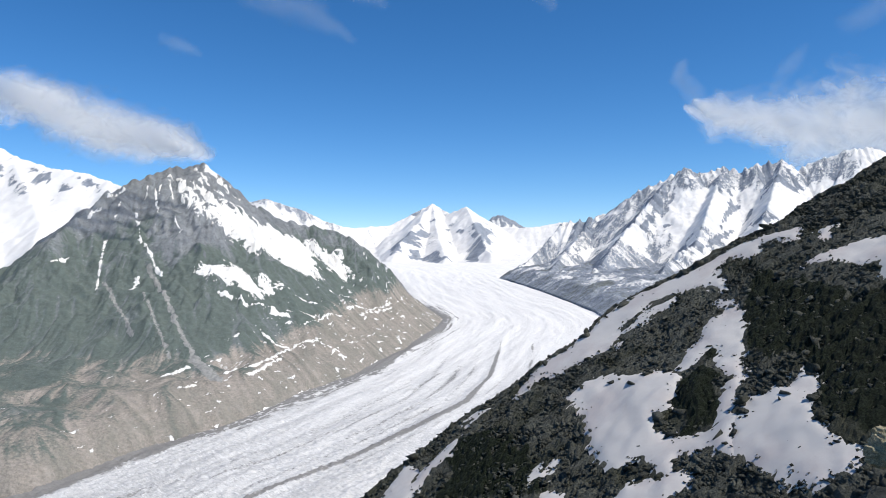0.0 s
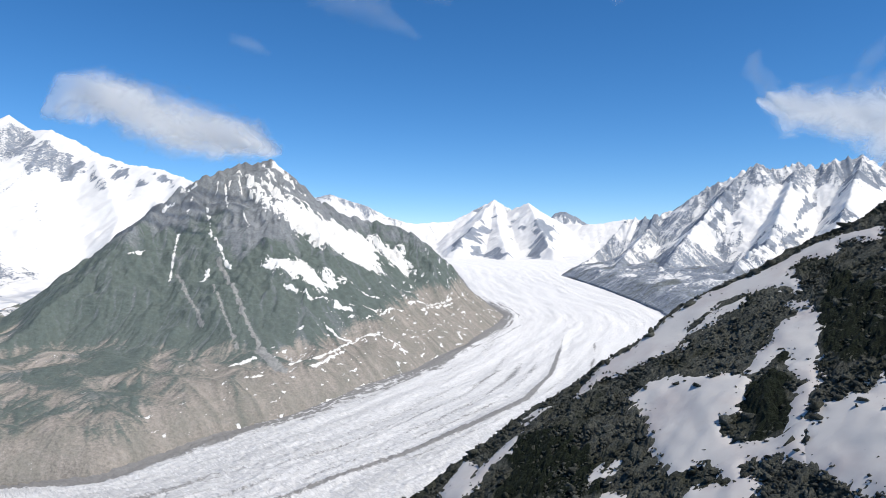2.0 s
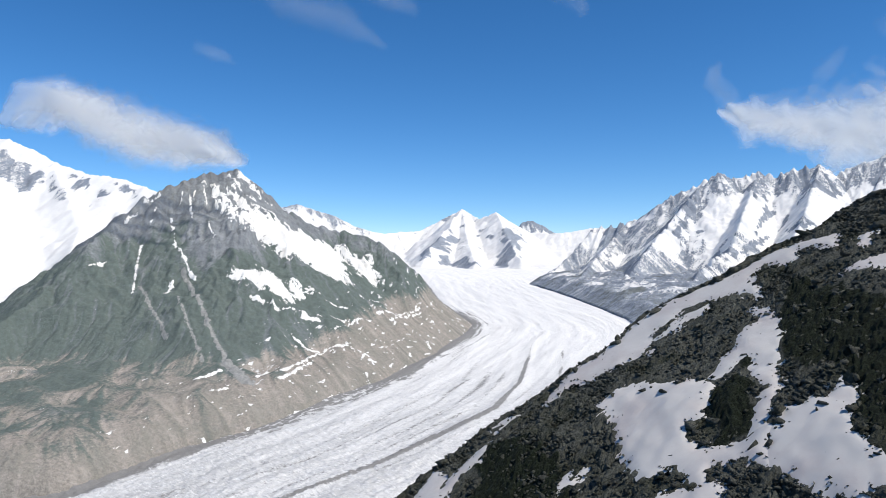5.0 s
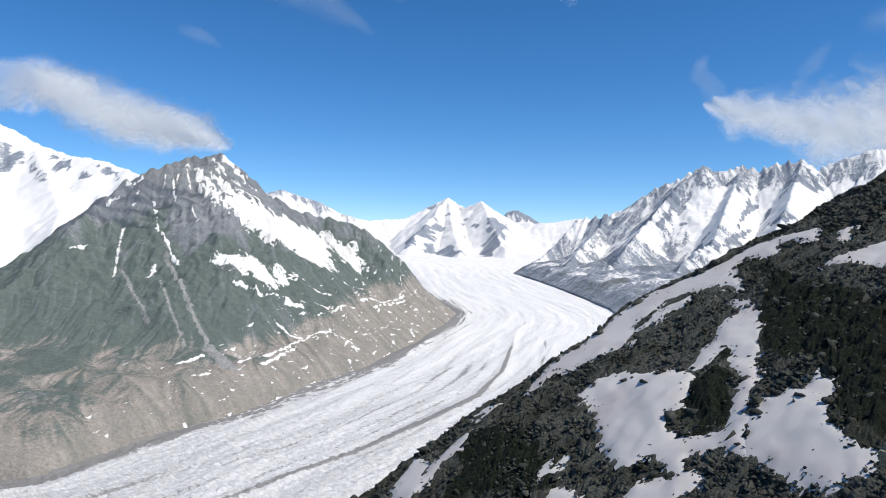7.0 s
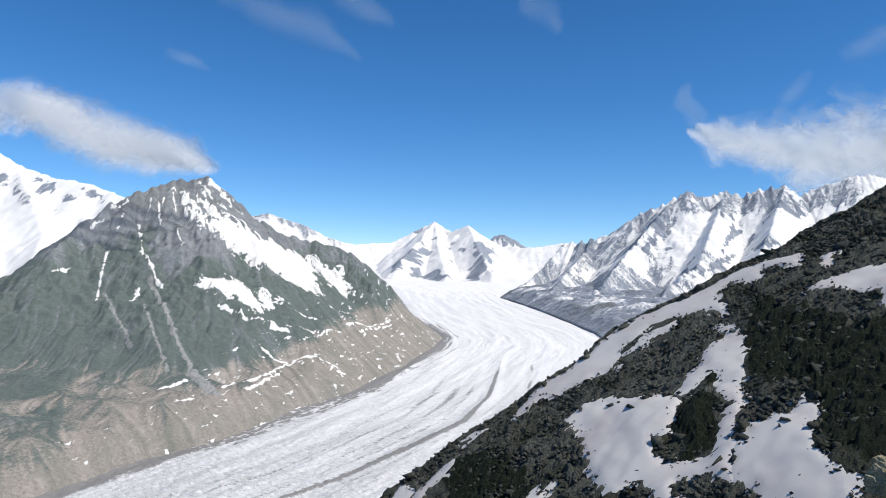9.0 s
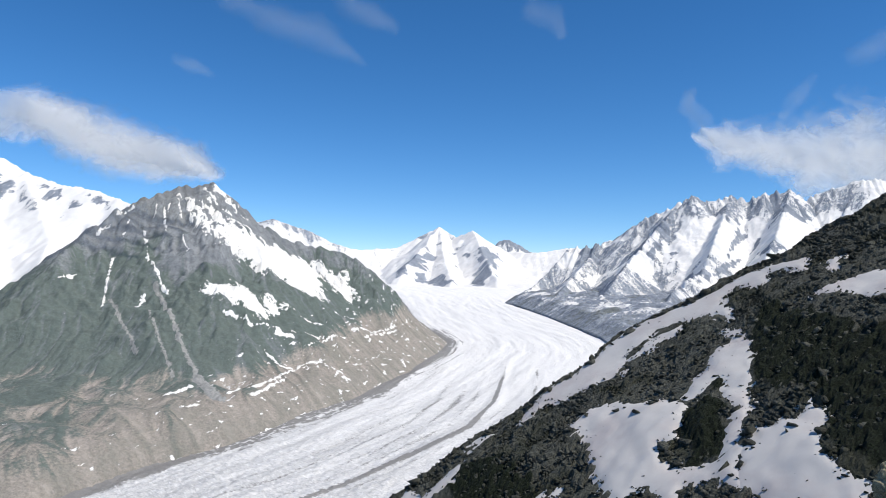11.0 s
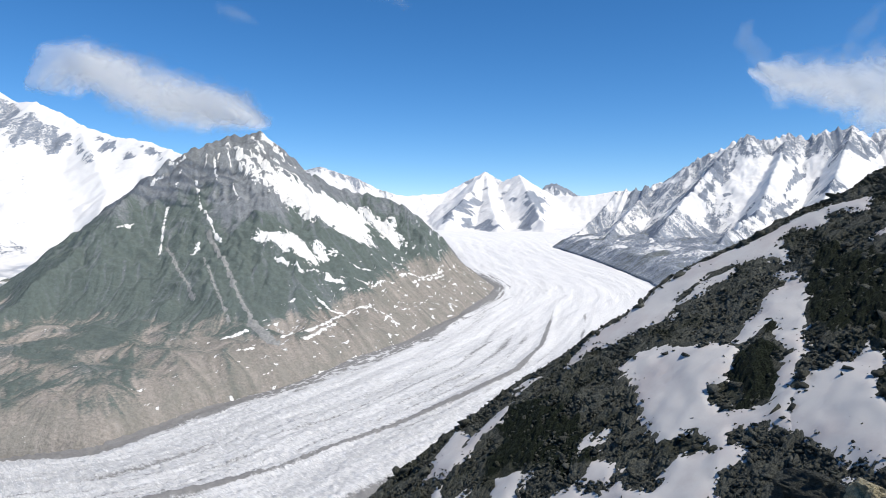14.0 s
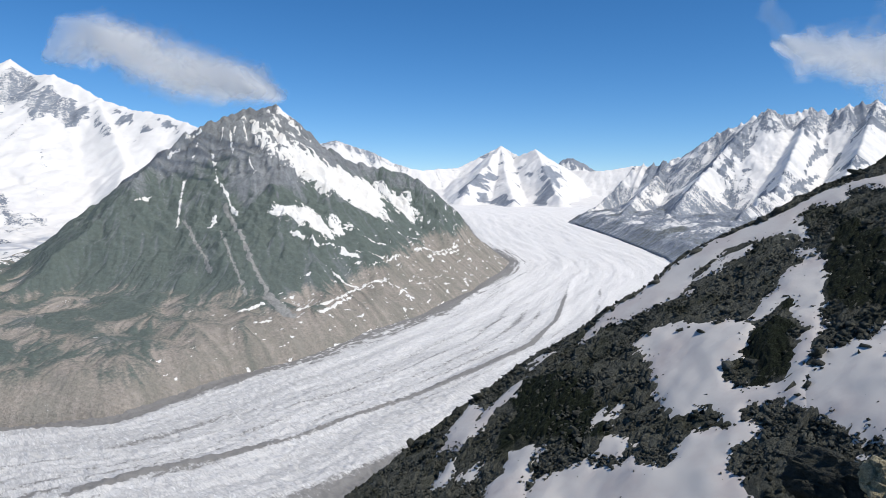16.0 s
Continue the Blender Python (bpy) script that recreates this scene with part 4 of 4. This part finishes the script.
def build_slope():
    X, Y = grid(-82, 102, 26, 178, 0.32)
    Z = slope_height(X, Y)
    big, rim = plates(X / 2.6 + 0.2 * fbm(X / 5, Y / 5, 3, 1), Y / 2.6, 141)
    small, rim2 = plates(X / 1.15 + 0.15 * fbm(X / 3, Y / 3, 2, 2), Y / 0.72, 151)
    bed = snow_depth(X, Y)
    calm = step(0.6, -0.6, bed)
    rocky = 0.5 + 0.5 * step(-0.3, 0.4, fbm(X / 22, Y / 22, 3, 161))
    shaded_moss = moss_and_shade(X, Y)
    rocky = rocky * (1 - 0.30 * shaded_moss)
    tussock = shaded_moss * (0.40 * fbm(X / 1.1, Y / 1.1, 3, 163) + 0.70 * ridged(X / 3.4, Y / 2.4, 3, 165))
    Z = Z + 1.6 * step(0, 3.5, inside(X, Y, SHADED_MOSS_1)) + calm * rocky * (0.8 * (big - 0.5) + 0.55 * (small - 0.5) - 0.25 * step(0.12, 0.0, rim) - 0.2 * step(0.2, 0.0, rim2)) + calm * tussock
    ob = sheet("hillside", X, Y, Z, DARK_ROCK, keep=Z > -175, smooth=False, attrs={"shaded_moss": shaded_moss})
    return tagged(ob, "dark steep hillside of broken grey gneiss blocks", "hillside", kind="structure")


def build_snow_beds():
    for bed in SNOW_BEDS:
        p = np.array(bed)
        (x0, y0), (x1, y1) = p.min(0) - 2, p.max(0) + 2
        X, Y = grid(x0, x1, y0, y1, 0.35)
        d = inside(X, Y, bed) + 0.55 * fbm(X / 2.4, Y / 2.4, 5, 131, 0.65)
        Z = slope_height(X, Y) + 0.22 * np.tanh(d * 1.2) + 0.02 + 0.02 * fbm(X / 2.5, Y / 2.5, 3, 171)
        ob = sheet("snow_patch", X, Y, Z, SNOW, keep=d > -0.5)
        tagged(ob, "leftover patch of pale grainy snow lying on dark rubble", "snow patch", "snow patches on the hillside")


build_slope()
build_snow_beds()


def build_knoll():
    """The rock knoll under the viewpoint, with a short spur running out beside the view."""
    X, Y = grid(-48, 60, -50, 60, 0.5)
    Z = -1.75 - 1.45 * np.maximum(np.hypot(X, Y) - 1.0, 0)
    d, u = to_line(X, Y, [(0, 0), (9, 14), (16, 22)])
    Z = np.maximum(Z, np.interp(u, (0, 16.6, 27.3), (-1.75, -4.45, -12.5)) - 1.3 * np.maximum(d - 0.3, 0))
    block, rim = plates(X / 1.7, Y / 1.7, 221)
    Z = Z + step(1.2, 3, np.hypot(X, Y)) * (0.45 * (block - 0.75) + 0.25 * fbm(X / 1.5, Y / 1.5, 4, 223) - 0.15)
    ob = sheet("knoll", X, Y, Z, DARK_ROCK, keep=Z > 0.593 * X + 0.273 * Y - 63, smooth=False)
    tagged(ob, "dark broken rock knoll under the lookout", "hillside", kind="structure")


build_knoll()


# ---- rocks on the slope ----
def rock_shape(rng):
    """One angular block: the hull of a few points in a flattened box, as vertices and triangles."""
    bm = bmesh.new()
    for _ in range(13):
        p = rng.uniform(-1, 1, 3)
        p = p / max(abs(p)) * rng.uniform(0.75, 1.0)
        bm.verts.new(p * (1, 0.72, 0.38))
    hull = bmesh.ops.convex_hull(bm, input=bm.verts)
    bmesh.ops.delete(bm, geom=[v for v in bm.verts if not v.link_faces], context="VERTS")
    bmesh.ops.triangulate(bm, faces=bm.faces)
    bm.verts.ensure_lookup_table()
    co = np.array([v.co for v in bm.verts])
    bm.verts.index_update()
    tri = np.array([[v.index for v in f.verts] for f in bm.faces])
    bm.free()
    return co, tri


def turned(rng, n):
    q = rng.normal(size=(n, 4)) * (1, 0.35, 0.35, 1)
    q /= np.linalg.norm(q, axis=1)[:, None]
    w, x, y, z = q.T
    return np.stack([1 - 2 * (y * y + z * z), 2 * (x * y - z * w), 2 * (x * z + y * w), 2 * (x * y + z * w), 1 - 2 * (x * x + z * z), 2 * (y * z - x * w),
                     2 * (x * z - y * w), 2 * (y * z + x * w), 1 - 2 * (x * x + y * y)], -1).reshape(n, 3, 3)


def tri_mesh(name, co, tri, mat):
    me = bpy.data.meshes.new(name)
    me.vertices.add(len(co))
    me.vertices.foreach_set("co", co.astype(np.float32).ravel())
    me.loops.add(tri.size)
    me.loops.foreach_set("vertex_index", tri.astype(np.int32).ravel())
    me.polygons.add(len(tri))
    me.polygons.foreach_set("loop_start", np.arange(0, tri.size, 3, dtype=np.int32))
    me.polygons.foreach_set("loop_total", np.full(len(tri), 3, np.int32))
    me.update(calc_edges=True)
    me.materials.append(mat)
    return me


rng = np.random.default_rng(7)
SHAPES = [rock_shape(rng) for _ in range(14)]


def build_rubble(count):
    x, y = rng.uniform(-45, 92, count * 3), rng.uniform(40, 124, count * 3)
    bed = snow_depth(x, y)
    dense = (0.35 + 0.65 * step(-0.2, 0.4, fbm(x / 14, y / 14, 3, 211))) * (1 - 0.55 * moss_and_shade(x, y))
    keep = ((bed < -0.1) & (rng.random(len(x)) < dense)) | ((bed < 0.8) & (bed > -0.1) & (rng.random(len(x)) < 0.10)) | (rng.random(len(x)) < 0.004)
    x, y, bed = x[keep][:count], y[keep][:count], bed[keep][:count]
    size = np.clip(np.exp(rng.normal(-1.55, 0.45, len(x))), 0.11, 0.8) * np.where(bed > 0, 0.7, 1)
    z = slope_height(x, y) + 0.10 * size + np.where(bed > 0, 0.15, 0.0)
    R = turned(rng, len(x))
    kinds = rng.integers(0, len(SHAPES), len(x))
    cos, tris, base = [], [], 0
    for k, (co, tri) in enumerate(SHAPES):
        m = np.where(kinds == k)[0]
        p = np.einsum("nij,vj->nvi", R[m], co) * size[m, None, None] + np.stack([x[m], y[m], z[m]], -1)[:, None]
        t = tri[None] + base + (np.arange(len(m)) * len(co))[:, None, None]
        cos.append(p.reshape(-1, 3)), tris.append(t.reshape(-1, 3))
        base += len(m) * len(co)
    ob = new("rubble", tri_mesh("rubble", np.concatenate(cos), np.concatenate(tris), DARK_ROCK))
    tagged(ob, "dark angular gneiss rubble strewn over the hillside", "rubble", kind="stuff")


def build_boulders():
    meshes = [tri_mesh("boulder", co, tri, DARK_ROCK) for co, tri in SHAPES]
    places = list(BLOCKS)
    c = np.array(CREST)
    for x in np.arange(-30, 84, 1.5):
        places.append((x + rng.normal(0, 0.4), float(np.interp(x, c[:, 0], c[:, 1])) - abs(rng.normal(0, 0.7)), float(np.clip(np.exp(rng.normal(-0.55, 0.4)), 0.3, 1.4))))
    while len(places) < 290:
        x, y = rng.uniform(-30, 85), rng.uniform(45, 118)
        if snow_depth(np.array([x]), np.array([y]))[0] < -0.5:
            places.append((x, y, float(np.clip(np.exp(rng.normal(-0.45, 0.35)), 0.4, 1.4))))
    for i, (x, y, size) in enumerate(places):
        z = float(slope_height(np.array([x]), np.array([y]))[0])
        ob = new("boulder", meshes[i % len(meshes)])
        ob.matrix_world = Matrix.Translation((x, y, z + 0.15 * size)) @ Matrix(turned(rng, 1)[0].tolist()).to_4x4() @ Matrix.Diagonal((size, size, size, 1))
        tagged(ob, "angular dark grey gneiss boulder on the rubble slope", "boulder", "boulders on the hillside")


def rugged_rock(name, place, size, mat, seed, label):
    """A worn near block: a rounded, fractured lump with pitted faces."""
    bm = bmesh.new()
    bmesh.ops.create_icosphere(bm, subdivisions=5, radius=1)
    for v in bm.verts:
        p = v.co.copy()
        f = max(abs(p.x), abs(p.y), abs(p.z))
        q = p / f * 0.55 + p * 0.45
        k = noise.fractal(p * 1.3 + Vector((seed, 0, 0)), 0.9, 2.1, 6) * 0.16
        c = noise.cell(p * 2.3 + Vector((0, seed, 0))) * 0.10
        v.co = q * (1 + k + c)
    me = bpy.data.meshes.new(name)
    bm.to_mesh(me)
    bm.free()
    me.materials.append(mat)
    ob = new(name, me)
    ob.matrix_world = Matrix.Translation(place) @ pose(0, 0, 0, 12 * seed, 8, 40 * seed) @ Matrix.Diagonal((*size, 1))
    tagged(ob, label, "boulder")


def lichen_material():
    n = Nodes("lichened_gneiss")
    a, b = n.noise(9, 8, 0.7), n.noise(45, 6, 0.7)
    tone = n.mix(n.ramp(0.4, 0.62, a), (0.24, 0.21, 0.13), (0.46, 0.40, 0.25))
    tone = n.mix(n.ramp(0.5, 0.66, b), tone, (0.52, 0.48, 0.36))
    return n.done(tone, 0.9, n.math("ADD", a, n.math("MULTIPLY", b, 0.4)), 0.08, 0.9)


LICHEN = lichen_material()
rugged_rock("boulder", (9.16, 14.0, -3.96), (0.44, 0.5, 0.42), LICHEN, 1, "pale yellowish lichen-covered rock block on the knoll")
rugged_rock("boulder", (6.25, 11.6, -4.58), (0.5, 0.45, 0.34), LICHEN, 2, "tan weathered rock block at the knoll's edge")
rugged_rock("boulder", (6.3, 13.2, -5.3), (1.0, 0.8, 0.55), DARK_ROCK, 3, "large dark shaded rock block below the lookout")
build_rubble(62000)
build_boulders()


# ---- clouds ----
def build_cloud(path, y, deep, mat, label, layers=5, cell=4.0):
    """path: x, z and half height along the cloud at the depth y. Gently bowed veils, one behind the other."""
    p = np.array(path)
    x0, x1 = (p[:, 0] - 1.5 * p[:, 2]).min(), (p[:, 0] + 1.5 * p[:, 2]).max()
    z0, z1 = (p[:, 1] - 2 * p[:, 2]).min(), (p[:, 1] + 2 * p[:, 2]).max()
    gx, gz = np.meshgrid(np.linspace(x0, x1, int((x1 - x0) / cell)), np.linspace(z0, z1, int((z1 - z0) / cell)))
    best = np.full(gx.shape, 9.0)
    for a, b in zip(p[:-1], p[1:]):
        d = b[:2] - a[:2]
        t = np.clip(((gx - a[0]) * d[0] + (gz - a[1]) * d[1]) / (d @ d), 0, 1)
        best = np.minimum(best, np.hypot(gx - a[0] - t * d[0], gz - a[1] - t * d[1]) / (a[2] + t * (b[2] - a[2])))
    xs, ys, zs, body = [], [], [], []
    for k in range(layers):
        off = (k - (layers - 1) / 2) / max(layers - 1, 1)
        bulge = np.sqrt(np.clip(1 - best ** 2 / 4, 0, 1))
        xs.append(gx + 0.1 * deep * off), zs.append(gz + 0.06 * deep * off)
        ys.append(y + deep * off * bulge + 0.04 * deep * fbm(gx / deep, gz / deep, 2, 300 + k))
        body.append(1.0 - best * (0.85 + 0.25 * abs(off)))
    ob = sheet("cloud", np.concatenate(xs), np.concatenate(ys), np.concatenate(zs), mat, keep=np.concatenate(body) > -0.75, attrs={"body": np.concatenate(body)}, layers=layers)
    tagged(ob, label, "cloud")


VAPOUR = cloud_material("cloud_vapour", 0.46, 0.030, -0.1, 1.9)
BANK = cloud_material("soft_vapour", 0.76, 0.0090, -0.1, 2.0)
VEIL = cloud_material("thin_veil", 0.075, 0.015, 0.35, 2.4)
build_cloud(CLOUD_LEFT, 900, 90, VAPOUR, "small white fair-weather cloud drifting at the pyramid peak", 5, 3)
build_cloud(CLOUD_RIGHT, 2350, 120, BANK, "soft white cloud bank resting on the jagged range", 2, 8)
build_cloud(CLOUD_WISP, 2350, 60, cloud_material("torn_vapour", 0.09, 0.011, 0.0, 1.8), "torn thin wisp rising from the cloud bank", 2, 6)
for path in CLOUD_TOP:
    build_cloud(path, 1500, 40, VEIL, "faint thin cloud wisp high in the blue sky", 2, 5)
